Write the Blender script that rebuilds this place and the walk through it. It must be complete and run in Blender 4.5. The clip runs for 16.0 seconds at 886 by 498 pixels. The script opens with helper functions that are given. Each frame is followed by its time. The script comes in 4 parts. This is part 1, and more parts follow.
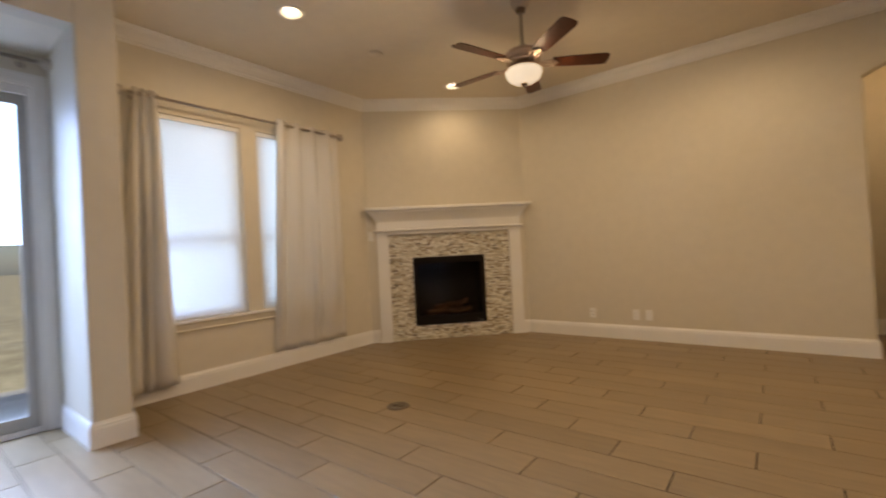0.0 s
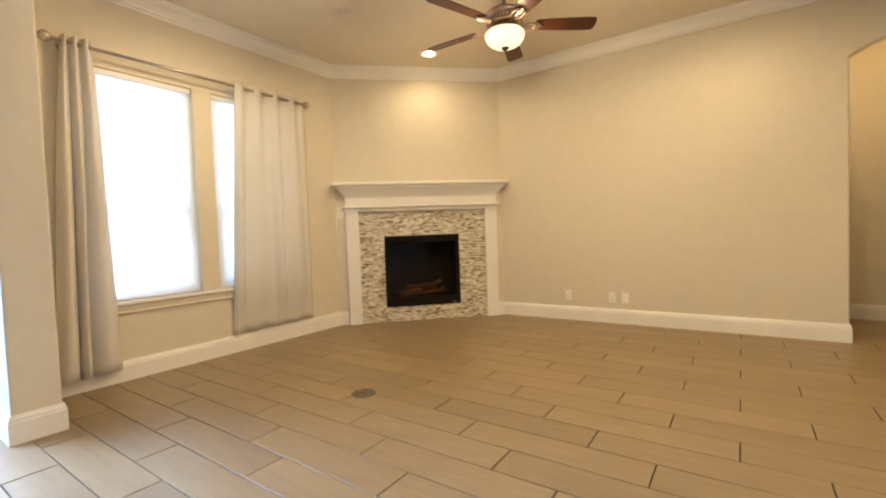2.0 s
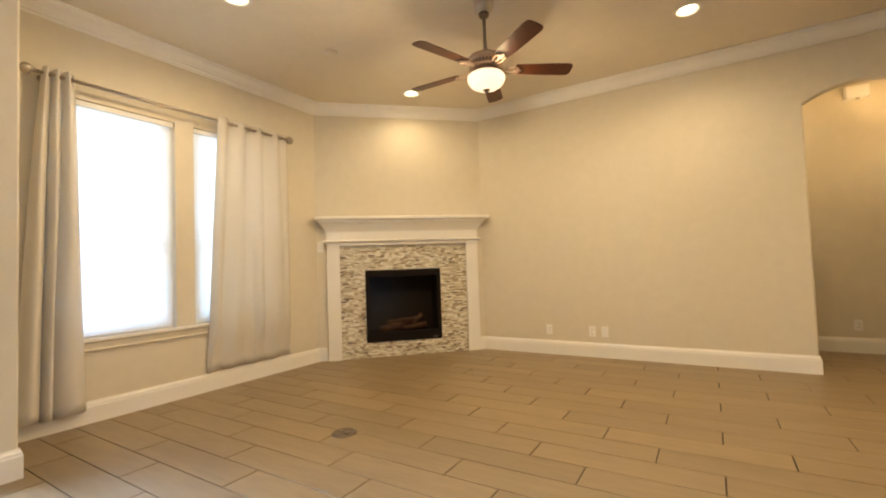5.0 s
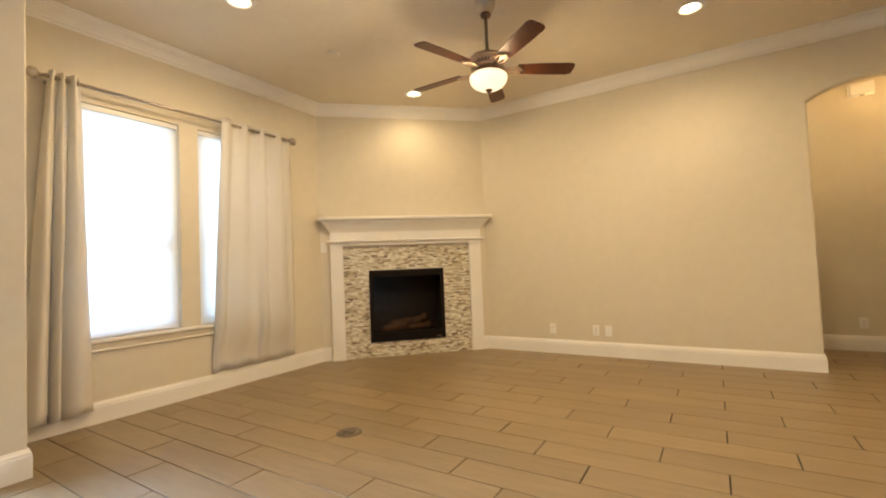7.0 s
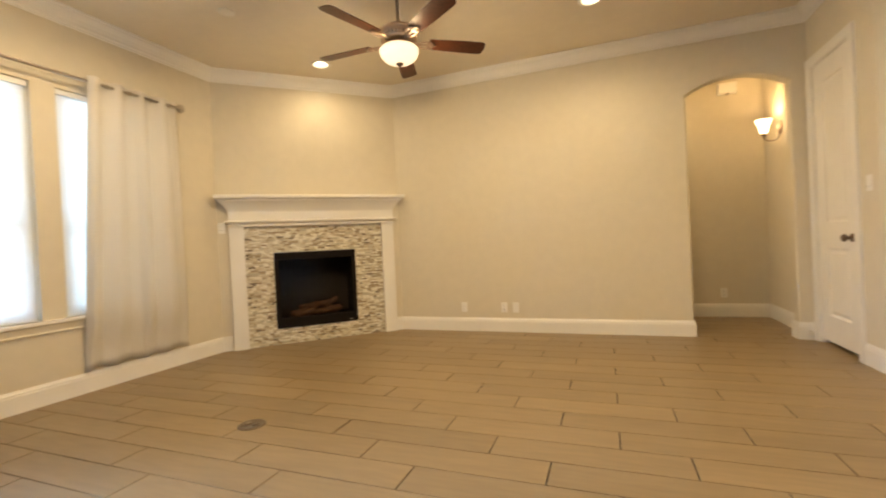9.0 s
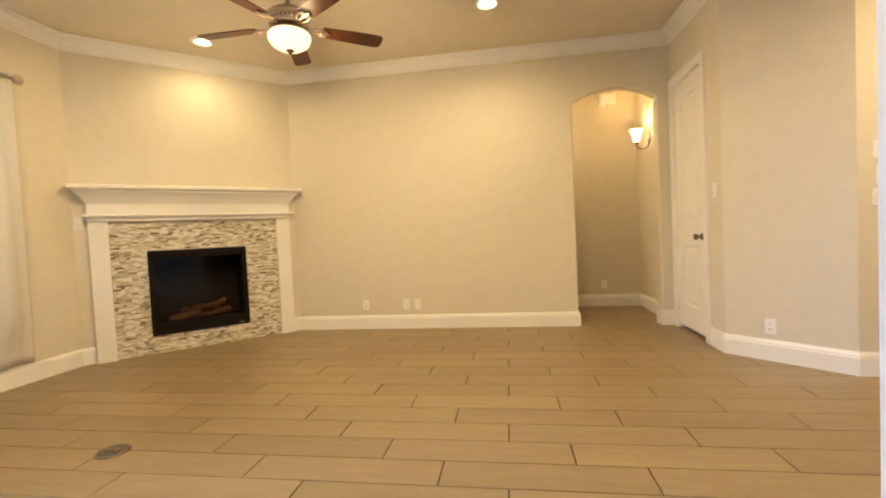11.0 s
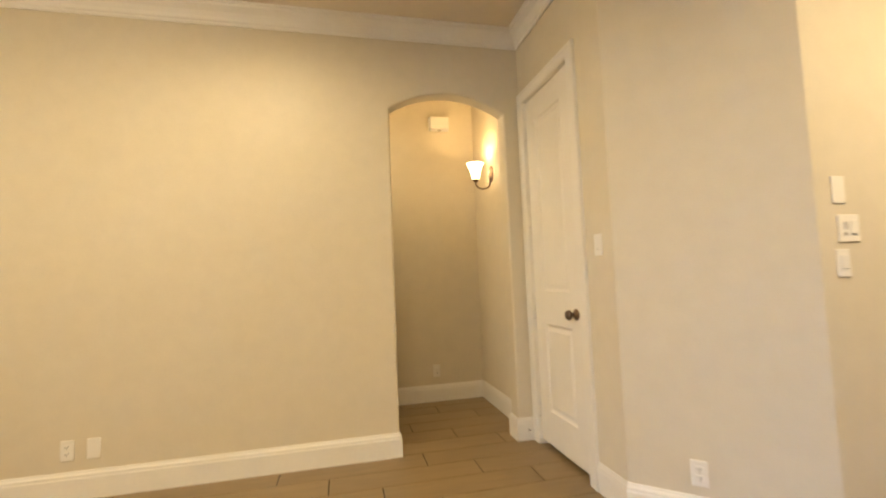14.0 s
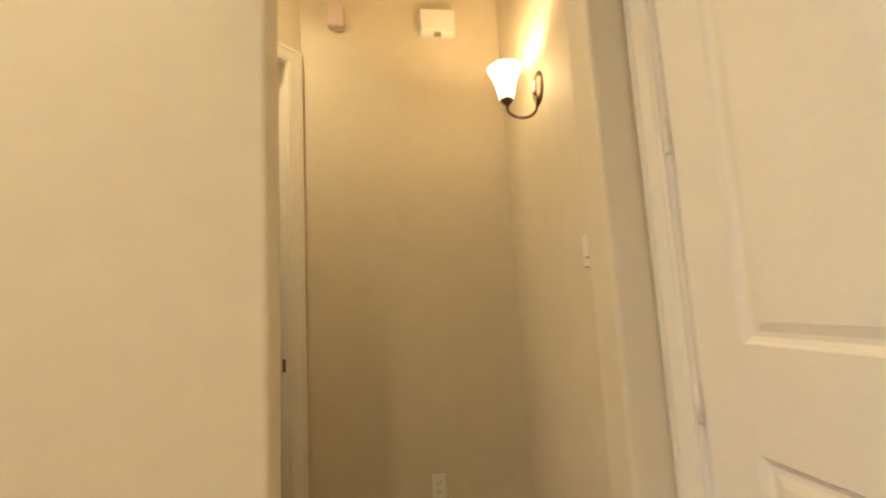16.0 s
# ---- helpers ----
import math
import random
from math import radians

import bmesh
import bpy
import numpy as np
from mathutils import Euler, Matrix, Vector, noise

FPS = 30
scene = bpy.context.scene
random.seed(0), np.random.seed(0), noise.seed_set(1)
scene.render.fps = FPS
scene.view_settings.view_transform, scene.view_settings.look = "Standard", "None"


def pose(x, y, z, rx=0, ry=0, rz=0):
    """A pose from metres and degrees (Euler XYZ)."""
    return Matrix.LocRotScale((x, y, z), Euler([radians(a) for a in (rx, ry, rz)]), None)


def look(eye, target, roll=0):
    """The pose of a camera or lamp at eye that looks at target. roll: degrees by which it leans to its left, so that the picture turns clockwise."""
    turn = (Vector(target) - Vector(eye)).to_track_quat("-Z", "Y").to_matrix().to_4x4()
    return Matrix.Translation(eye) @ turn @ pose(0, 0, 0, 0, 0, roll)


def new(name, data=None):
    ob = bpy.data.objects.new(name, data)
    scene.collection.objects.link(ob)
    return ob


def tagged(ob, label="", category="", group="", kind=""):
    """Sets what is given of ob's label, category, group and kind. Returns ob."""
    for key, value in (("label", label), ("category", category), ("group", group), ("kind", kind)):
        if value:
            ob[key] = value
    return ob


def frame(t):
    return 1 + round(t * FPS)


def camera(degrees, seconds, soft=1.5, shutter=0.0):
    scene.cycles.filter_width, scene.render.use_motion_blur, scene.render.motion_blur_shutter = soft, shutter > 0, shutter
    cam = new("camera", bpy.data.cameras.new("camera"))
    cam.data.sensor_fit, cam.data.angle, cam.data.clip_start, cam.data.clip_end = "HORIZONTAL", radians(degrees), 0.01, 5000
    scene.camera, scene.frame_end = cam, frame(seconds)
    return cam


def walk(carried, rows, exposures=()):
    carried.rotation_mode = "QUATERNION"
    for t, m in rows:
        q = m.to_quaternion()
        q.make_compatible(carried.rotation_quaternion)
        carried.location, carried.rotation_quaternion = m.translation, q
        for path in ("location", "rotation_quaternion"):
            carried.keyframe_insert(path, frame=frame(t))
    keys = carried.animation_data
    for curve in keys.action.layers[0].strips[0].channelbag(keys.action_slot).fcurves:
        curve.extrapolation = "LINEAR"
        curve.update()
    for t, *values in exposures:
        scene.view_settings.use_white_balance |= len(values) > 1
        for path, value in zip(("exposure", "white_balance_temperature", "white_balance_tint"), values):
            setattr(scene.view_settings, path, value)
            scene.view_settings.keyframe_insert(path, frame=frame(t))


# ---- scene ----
cam = camera(91.2, 16.0, soft=2.0, shutter=0.5)
PATH = [
    (0, (1.149, 1.093, 1.097), (-0.074, 2.675, 1.11), -3.0),
    (0.5, (1.009, 1.232, 1.064), (0.033, 2.978, 1.042), -2.6),
    (1, (0.98, 1.27, 1.051), (-0.012, 3.005, 0.972), -2.2),
    (1.5, (1.019, 1.291, 1.062), (-0.05, 2.975, 0.917), -2.4),
    (2, (1.03, 1.293, 1.065), (-0.104, 2.939, 0.988), -2.1),
    (2.5, (1.033, 1.303, 1.068), (-0.091, 2.957, 1.024), -2.0),
    (3, (1.028, 1.288, 1.075), (-0.072, 2.958, 1.085), -2.2),
    (3.5, (1.027, 1.275, 1.071), (-0.042, 2.964, 1.13), -2.2),
    (4, (1.014, 1.266, 1.067), (-0.051, 2.958, 1.118), -1.7),
    (4.5, (1.005, 1.262, 1.061), (-0.04, 2.965, 1.14), -2.0),
    (7, (1.011, 1.251, 1.065), (-0.047, 2.947, 1.142), -2.3),
    (7.5, (1.011, 1.249, 1.063), (-0.062, 2.935, 1.133), -2.4),
    (8, (1.005, 1.255, 1.066), (-0.039, 2.96, 1.112), -2.3),
    (8.5, (1.003, 1.271, 1.044), (0.082, 3.046, 1.066), -2.6),
    (9, (0.999, 1.309, 1.044), (0.29, 3.179, 1.023), -2.8),
    (9.2, (0.996, 1.307, 1.031), (0.381, 3.21, 1.004), -2.5),
    (11.3, (1.064, 1.372, 1.098), (0.807, 3.356, 1.018), -2.3),
    (11.5, (1.061, 1.379, 1.107), (0.850, 3.366, 1.024), -1.9),
    (12, (1.070, 1.591, 1.122), (0.988, 3.588, 1.065), -2.1),
    (12.5, (1.086, 1.937, 1.191), (1.038, 3.937, 1.217), -2.6),
    (13, (1.107, 2.350, 1.184), (1.194, 4.346, 1.281), -2.1),
    (13.5, (1.288, 2.773, 1.172), (1.638, 4.741, 1.259), -3.5),
    (14, (1.436, 3.229, 1.195), (1.886, 5.173, 1.325), -2.3),
    (14.1, (1.443, 3.315, 1.199), (1.873, 5.263, 1.346), -2.0),
    (14.5, (1.573, 3.721, 1.211), (2.069, 5.647, 1.417), -2.4),
    (15, (1.744, 4.205, 1.211), (2.166, 6.149, 1.418), -1.8),
    (15.5, (1.872, 4.707, 1.207), (2.264, 6.651, 1.467), -2.2),
    (16, (2.029, 5.183, 1.191), (2.335, 7.145, 1.434), -3.1),
]
EXPOSURE = [(0.0, -0.89, 6450, 17), (0.5, -0.56, 6450, 14), (1.0, -0.24, 6450, 12), (1.5, -0.06, 6400, 10), (2.5, -0.06, 6400, 10), (4.5, -0.08, 6550, 10), (8.0, -0.08, 6600, 10), (9.0, -0.08, 6600, 9), (11.3, 0.14, 6850, 7), (12.5, 0.15, 6800, 7), (14.0, 0.09, 6500, 6), (15.5, 0.02, 6400, 7), (16.0, 0.03, 6400, 7)]
walk(cam, [(t, look(eye, target, roll)) for t, eye, target, roll in PATH], EXPOSURE)

# ---------- world, sun, lamps ----------
WX, NY, EX, CZ = -2.93, 6.24, 2.77, 3.04      # west wall, north wall, east wall, ceiling
COLX = -2.22                                   # face of the wing wall beside the patio nook

world = bpy.data.worlds.new("sky")
scene.world = world
world.use_nodes = True
wn = world.node_tree
sky = wn.nodes.new("ShaderNodeTexSky")
sky.sky_type, sky.sun_disc = "NISHITA", False
sky.sun_elevation, sky.sun_rotation = radians(62), radians(115)
wn.links.new(sky.outputs[0], wn.nodes["Background"].inputs[0])
wn.nodes["Background"].inputs[1].default_value = 0.12

WARM = (1.0, 0.734, 0.408)


def lamp(name, kind, place, energy, colour, target=None, **more):
    data = bpy.data.lights.new(name, kind)
    data.energy, data.color = energy, colour
    for key, value in more.items():
        if key == "size":
            data.size = value
        elif key == "size_y":
            data.shape, data.size_y = "RECTANGLE", value
        elif key == "radius":
            data.shadow_soft_size = value
        elif key == "cone":
            data.spot_size, data.spot_blend = radians(value), 0.78
        elif key == "angle":
            data.angle = radians(value)
        elif key == "spread":
            data.spread = radians(value)
    ob = new(name, data)
    ob.matrix_world = look(place, target) if target else Matrix.Translation(place)
    return ob


lamp("sun", "SUN", (6, -3, 8), 5.0, (1.0, 0.95, 0.86), (2.2, -1.2, 0), angle=0.5)
# last entry: unseen downlight added west in the hall to fill its dim walls
DOWNLIGHTS = [(-1.80, 3.11, 88), (-1.80, 5.26, 25), (0.955, 5.21, 62), (0.955, 3.11, 138), (4.05, 3.35, 230), (1.35, 6.75, 40)]      # x, y, watts
for dx, dy, watts in DOWNLIGHTS:
    lamp("downlight_lamp", "SPOT", (dx, dy, CZ - 0.03), watts, WARM, (dx, dy, 0), cone=178, radius=0.09)
FAN = (-0.34, 4.15)
lamp("fan_lamp", "POINT", (*FAN, 2.42), 100, WARM, radius=0.08)
lamp("sconce_lamp", "POINT", (2.63, 6.95, 2.16), 18.0, (1.0, 0.64, 0.29), radius=0.03)
DAY = (0.58, 0.79, 1.0)
lamp("window_daylight", "AREA", (WX - 0.75, 3.33, 1.6), 66, DAY, (0, 3.33, 1.5), size=2.4, size_y=2.2)
lamp("patio_daylight", "AREA", (WX - 0.75, 0.75, 1.95), 265, (0.43, 0.61, 1.0), (-1.4, 0.75, 0.2), size=2.5, size_y=1.5, spread=108)

# ---------- materials ----------


def material(name, colour, rough=0.5, metal=0.0, grain=0.0, scale=40.0, bump=0.0, stain=0.0, stretch=(1, 1, 1), by_piece=0.0, island=False, clear=0.0, emit=None):
    """Principled surface; grain and stain are colour changes at a fine and a broad scale, by_piece between single pieces."""
    m = bpy.data.materials.new(name)
    m.use_nodes = True
    t = m.node_tree
    b = t.nodes["Principled BSDF"]
    b.inputs["Base Color"].default_value = (*colour, 1)
    b.inputs["Roughness"].default_value, b.inputs["Metallic"].default_value = rough, metal
    if clear:
        b.inputs["Coat Weight"].default_value = clear
        b.inputs["Coat Roughness"].default_value = 0.15
    if emit:
        b.inputs["Emission Color"].default_value = (*emit[0], 1)
        b.inputs["Emission Strength"].default_value = emit[1]
    if not (grain or bump or stain or by_piece):
        return m
    geo = t.nodes.new("ShaderNodeNewGeometry")
    mapping = t.nodes.new("ShaderNodeMapping")
    mapping.inputs["Scale"].default_value = stretch
    t.links.new(geo.outputs["Position"], mapping.inputs["Vector"])
    piece = None
    if by_piece:
        if island:
            piece = geo.outputs["Random Per Island"]
        else:
            piece = t.nodes.new("ShaderNodeObjectInfo").outputs["Random"]
        shift = t.nodes.new("ShaderNodeMath")
        shift.operation, shift.inputs[1].default_value = "MULTIPLY", 37.0
        t.links.new(piece, shift.inputs[0])
        t.links.new(shift.outputs[0], mapping.inputs["Location"])
    fine = t.nodes.new("ShaderNodeTexNoise")
    fine.inputs["Scale"].default_value, fine.inputs["Detail"].default_value = scale, 5
    t.links.new(mapping.outputs[0], fine.inputs["Vector"])
    broad = t.nodes.new("ShaderNodeTexNoise")
    broad.inputs["Scale"].default_value, broad.inputs["Detail"].default_value = scale * 0.06, 3
    t.links.new(mapping.outputs[0], broad.inputs["Vector"])
    value = None
    for source, amount in ((fine.outputs["Fac"], grain), (broad.outputs["Fac"], stain), (piece, by_piece)):
        if not amount or source is None:
            continue
        ramp = t.nodes.new("ShaderNodeMapRange")
        lo = 0.3 if source is not piece else 0.0
        ramp.inputs["From Min"].default_value, ramp.inputs["From Max"].default_value = lo, 1 - lo
        ramp.inputs["To Min"].default_value, ramp.inputs["To Max"].default_value = 1 - amount, 1 + amount
        t.links.new(source, ramp.inputs["Value"])
        if value is None:
            value = ramp.outputs[0]
        else:
            mul = t.nodes.new("ShaderNodeMath")
            mul.operation = "MULTIPLY"
            t.links.new(value, mul.inputs[0])
            t.links.new(ramp.outputs[0], mul.inputs[1])
            value = mul.outputs[0]
    if value is not None:
        scale_colour = t.nodes.new("ShaderNodeVectorMath")
        scale_colour.operation = "SCALE"
        scale_colour.inputs[0].default_value = colour
        t.links.new(value, scale_colour.inputs["Scale"])
        t.links.new(scale_colour.outputs[0], b.inputs["Base Color"])
    if bump:
        bn = t.nodes.new("ShaderNodeBump")
        bn.inputs["Strength"].default_value, bn.inputs["Distance"].default_value = bump, 0.003
        t.links.new(fine.outputs["Fac"], bn.inputs["Height"])
        t.links.new(bn.outputs[0], b.inputs["Normal"])
    return m


def mosaic_material():
    """Glass and stone strips in cream, tan, grey and brown, a colour for each strip."""
    m = bpy.data.materials.new("mosaic_glass_stone")
    m.use_nodes = True
    t = m.node_tree
    b = t.nodes["Principled BSDF"]
    info = t.nodes.new("ShaderNodeObjectInfo")
    geo = t.nodes.new("ShaderNodeNewGeometry")
    add = t.nodes.new("ShaderNodeMath")
    add.operation = "ADD"
    t.links.new(info.outputs["Random"], add.inputs[0])
    t.links.new(geo.outputs["Random Per Island"], add.inputs[1])
    wrap = t.nodes.new("ShaderNodeMath")
    wrap.operation = "FRACT"
    t.links.new(add.outputs[0], wrap.inputs[0])
    ramp = t.nodes.new("ShaderNodeValToRGB")
    ramp.color_ramp.interpolation = "CONSTANT"
    stops = [(0.0, (0.72, 0.67, 0.53)), (0.30, (0.56, 0.48, 0.33)), (0.48, (0.81, 0.78, 0.67)), (0.70, (0.41, 0.335, 0.215)), (0.80, (0.30, 0.225, 0.135)), (0.87, (0.50, 0.465, 0.355)), (0.955, (0.15, 0.11, 0.075))]
    ramp.color_ramp.elements[0].position, ramp.color_ramp.elements[0].color = stops[0][0], (*stops[0][1], 1)
    ramp.color_ramp.elements[1].position, ramp.color_ramp.elements[1].color = stops[1][0], (*stops[1][1], 1)
    for at, c in stops[2:]:
        ramp.color_ramp.elements.new(at).color = (*c, 1)
    t.links.new(wrap.outputs[0], ramp.inputs[0])
    t.links.new(ramp.outputs[0], b.inputs["Base Color"])
    gloss = t.nodes.new("ShaderNodeMapRange")
    gloss.inputs["To Min"].default_value, gloss.inputs["To Max"].default_value = 0.12, 0.6
    t.links.new(wrap.outputs[0], gloss.inputs["Value"])
    t.links.new(gloss.outputs[0], b.inputs["Roughness"])
    return m


def glass_material(name, tint=(1, 1, 1), rough=0.0, ior=1.45):
    m = bpy.data.materials.new(name)
    m.use_nodes = True
    b = m.node_tree.nodes["Principled BSDF"]
    b.inputs["Base Color"].default_value = (*tint, 1)
    b.inputs["Roughness"].default_value, b.inputs["Transmission Weight"].default_value, b.inputs["IOR"].default_value = rough, 1.0, ior
    return m


def cloth_material(name, colour, through_light, weave=900.0):
    """Diffuse cloth that lets some light through."""
    m = bpy.data.materials.new(name)
    m.use_nodes = True
    t = m.node_tree
    t.nodes.remove(t.nodes["Principled BSDF"])
    out = t.nodes["Material Output"]
    d, tr, mix = t.nodes.new("ShaderNodeBsdfDiffuse"), t.nodes.new("ShaderNodeBsdfTranslucent"), t.nodes.new("ShaderNodeMixShader")
    geo, n, bn = t.nodes.new("ShaderNodeNewGeometry"), t.nodes.new("ShaderNodeTexNoise"), t.nodes.new("ShaderNodeBump")
    n.inputs["Scale"].default_value = weave
    bn.inputs["Strength"].default_value, bn.inputs["Distance"].default_value = 0.25, 0.002
    t.links.new(geo.outputs["Position"], n.inputs["Vector"])
    t.links.new(n.outputs["Fac"], bn.inputs["Height"])
    t.links.new(bn.outputs[0], d.inputs["Normal"])
    d.inputs["Color"].default_value = (*colour, 1)
    tr.inputs["Color"].default_value = (*colour, 1)
    mix.inputs[0].default_value = through_light
    t.links.new(d.outputs[0], mix.inputs[1])
    t.links.new(tr.outputs[0], mix.inputs[2])
    t.links.new(mix.outputs[0], out.inputs[0])
    return m


PAINT = material("greige_wall_paint", (0.656, 0.600, 0.482), 0.55, grain=0.02, scale=160, bump=0.07, stain=0.02)
CEIL = material("ceiling_paint", (0.73, 0.66, 0.535), 0.7, grain=0.03, scale=140, bump=0.10, stain=0.02)
TRIM = material("white_trim_paint", (0.80, 0.78, 0.73), 0.32, grain=0.015, scale=60, bump=0.03, stain=0.02)
DOORWHITE = material("white_door_paint", (0.79, 0.77, 0.72), 0.38, grain=0.02, scale=90, bump=0.05, stain=0.02)
# wall paint greyed for the partition: cool daylight is put into its colour
DAYLIGHT_GREY = material("partition_daylight_grey", (0.50, 0.50, 0.505), 0.5, grain=0.02, scale=120, bump=0.05, stain=0.03)
PLASTIC = material("white_plastic", (0.82, 0.80, 0.75), 0.3)
DIALGREY = material("pale_grey_plastic", (0.50, 0.46, 0.40), 0.4)
SLOT = material("dark_slot", (0.06, 0.05, 0.045), 0.6)
TILE = material("wood_look_porcelain", (0.236, 0.169, 0.090), 0.38, grain=0.09, scale=30, bump=0.05, stain=0.13, stretch=(0.16, 1.0, 1.0), by_piece=0.04)
TILE_REST = material("wood_look_porcelain_far", (0.236, 0.169, 0.090), 0.38, grain=0.09, scale=30, bump=0.05, stain=0.13, stretch=(0.16, 1.0, 1.0), by_piece=0.04, island=True)
GROUT = material("brown_grout", (0.036, 0.027, 0.019), 0.9, stain=0.45, grain=0.2, scale=200, bump=0.3)
MOSAIC = mosaic_material()
MORTAR = material("pale_mortar", (0.55, 0.51, 0.44), 0.9, grain=0.1, scale=250, bump=0.3)
BLACK = material("black_steel", (0.009, 0.006, 0.005), 0.6, 0.0, grain=0.1, scale=200, bump=0.03)
BLACK.node_tree.nodes["Principled BSDF"].inputs["Specular IOR Level"].default_value = 0.12
SOOT = material("firebox_lining", (0.035, 0.028, 0.024), 0.85, grain=0.3, scale=30, bump=0.4, stain=0.3)
LOG = material("ceramic_log", (0.22, 0.12, 0.065), 0.8, grain=0.45, scale=60, bump=0.8, stain=0.3, stretch=(0.3, 1, 1))
DARKGLASS = glass_material("smoked_fire_glass", (0.30, 0.28, 0.27), 0.0, 1.17)
GLASS = glass_material("window_glass", (0.95, 0.98, 0.97))
VINYL = material("white_vinyl_frame", (0.80, 0.80, 0.78), 0.35, grain=0.01, scale=30, stain=0.02)
TAUPE = material("taupe_door_frame", (0.42, 0.40, 0.36), 0.45, grain=0.03, scale=60, stain=0.04)
BLIND = cloth_material("white_shade_fabric", (0.90, 0.90, 0.90), 0.55)
CURTAIN = cloth_material("grey_linen_curtain", (0.80, 0.765, 0.705), 0.27)
FANMETAL = material("antique_pewter", (0.50, 0.385, 0.30), 0.30, 0.95, grain=0.10, scale=120, bump=0.02, stretch=(1, 1, 6))
NICKEL = material("brushed_nickel", (0.52, 0.46, 0.385), 0.38, 0.95, grain=0.08, scale=150, bump=0.02, stretch=(1, 1, 6))
RODMETAL = material("antique_nickel_rod", (0.40, 0.345, 0.285), 0.34, 0.95, grain=0.08, scale=150)
BRONZE = material("oil_rubbed_bronze", (0.17, 0.12, 0.085), 0.35, 0.9, grain=0.15, scale=60)
WALNUT = material("dark_walnut_blade", (0.042, 0.013, 0.006), 0.30, grain=0.35, scale=60, bump=0.05, stain=0.2)
WALNUT.node_tree.nodes["Principled BSDF"].inputs["Specular IOR Level"].default_value = 0.16
BOWL = material("alabaster_glass", (0.85, 0.80, 0.70), 0.35, grain=0.10, scale=30, stain=0.12, emit=((1.0, 0.82, 0.55), 1.3))
SHADE = material("frosted_sconce_glass", (0.88, 0.85, 0.80), 0.35, emit=((1.0, 0.66, 0.32), 12.0))
LED = material("downlight_lens", (0.9, 0.88, 0.82), 0.4, emit=((1.0, 0.84, 0.58), 9.0))
STEEL = material("floor_box_brass_steel", (0.34, 0.31, 0.27), 0.38, 0.85, grain=0.2, scale=120, bump=0.1)
BOXMETAL = material("dull_floor_box_metal", (0.15, 0.12, 0.09), 0.45, 0.7, grain=0.2, scale=120, bump=0.1)
CONCRETE = material("patio_concrete", (0.42, 0.40, 0.37), 0.85, grain=0.12, scale=60, bump=0.3, stain=0.15)
LAWN = material("dry_lawn", (0.38, 0.33, 0.20), 0.9, grain=0.4, scale=30, bump=0.8, stain=0.3)

# ---------- building helpers ----------


def box(bm, x0, y0, z0, x1, y1, z1, m=None):
    """An axis-aligned block added to bm, turned by m."""
    made = bmesh.ops.create_cube(bm, size=1.0)["verts"]
    bmesh.ops.scale(bm, vec=(abs(x1 - x0), abs(y1 - y0), abs(z1 - z0)), verts=made)
    bmesh.ops.translate(bm, vec=((x0 + x1) / 2, (y0 + y1) / 2, (z0 + z1) / 2), verts=made)
    if m:
        bmesh.ops.transform(bm, matrix=m, verts=made)
    return made


def soft_box(x0, y0, z0, x1, y1, z1, r=0.004, m=None, seg=2):
    bm = bmesh.new()
    box(bm, x0, y0, z0, x1, y1, z1)
    bmesh.ops.bevel(bm, geom=bm.edges[:], offset=r, segments=seg, profile=0.5, affect="EDGES")
    if m:
        bmesh.ops.transform(bm, matrix=m, verts=bm.verts[:])
    return bm


def lathe(profile, steps=32, m=None):
    """Turns (radius, height) pairs round z."""
    bm = bmesh.new()
    rings = []
    for r, z in profile:
        if r < 1e-5:
            rings.append([bm.verts.new((0, 0, z))])
        else:
            rings.append([bm.verts.new((r * math.cos(2 * math.pi * i / steps), r * math.sin(2 * math.pi * i / steps), z)) for i in range(steps)])
    for a, b in zip(rings, rings[1:]):
        for i in range(steps):
            j = (i + 1) % steps
            if len(a) == 1 and len(b) == 1:
                continue
            if len(a) == 1:
                bm.faces.new((a[0], b[i], b[j]))
            elif len(b) == 1:
                bm.faces.new((a[i], a[j], b[0]))
            else:
                bm.faces.new((a[i], a[j], b[j], b[i]))
    bmesh.ops.recalc_face_normals(bm, faces=bm.faces[:])
    for f in bm.faces:
        f.smooth = True
    if m:
        bmesh.ops.transform(bm, matrix=m, verts=bm.verts[:])
    return bm


def tube(points, r, steps=12, taper=None):
    """A round bar along points."""
    bm = bmesh.new()
    pts = [Vector(p) for p in points]
    rings = []
    for i, p in enumerate(pts):
        way = (pts[min(i + 1, len(pts) - 1)] - pts[max(i - 1, 0)]).normalized()
        q = way.to_track_quat("Z", "Y")
        rr = r if taper is None else r * taper[i]
        rings.append([bm.verts.new(p + q @ Vector((rr * math.cos(2 * math.pi * k / steps), rr * math.sin(2 * math.pi * k / steps), 0))) for k in range(steps)])
    for a, b in zip(rings, rings[1:]):
        for i in range(steps):
            j = (i + 1) % steps
            bm.faces.new((a[i], a[j], b[j], b[i])).smooth = True
    bm.faces.new(rings[0])
    bm.faces.new(rings[-1])
    bmesh.ops.recalc_face_normals(bm, faces=bm.faces[:])
    return bm


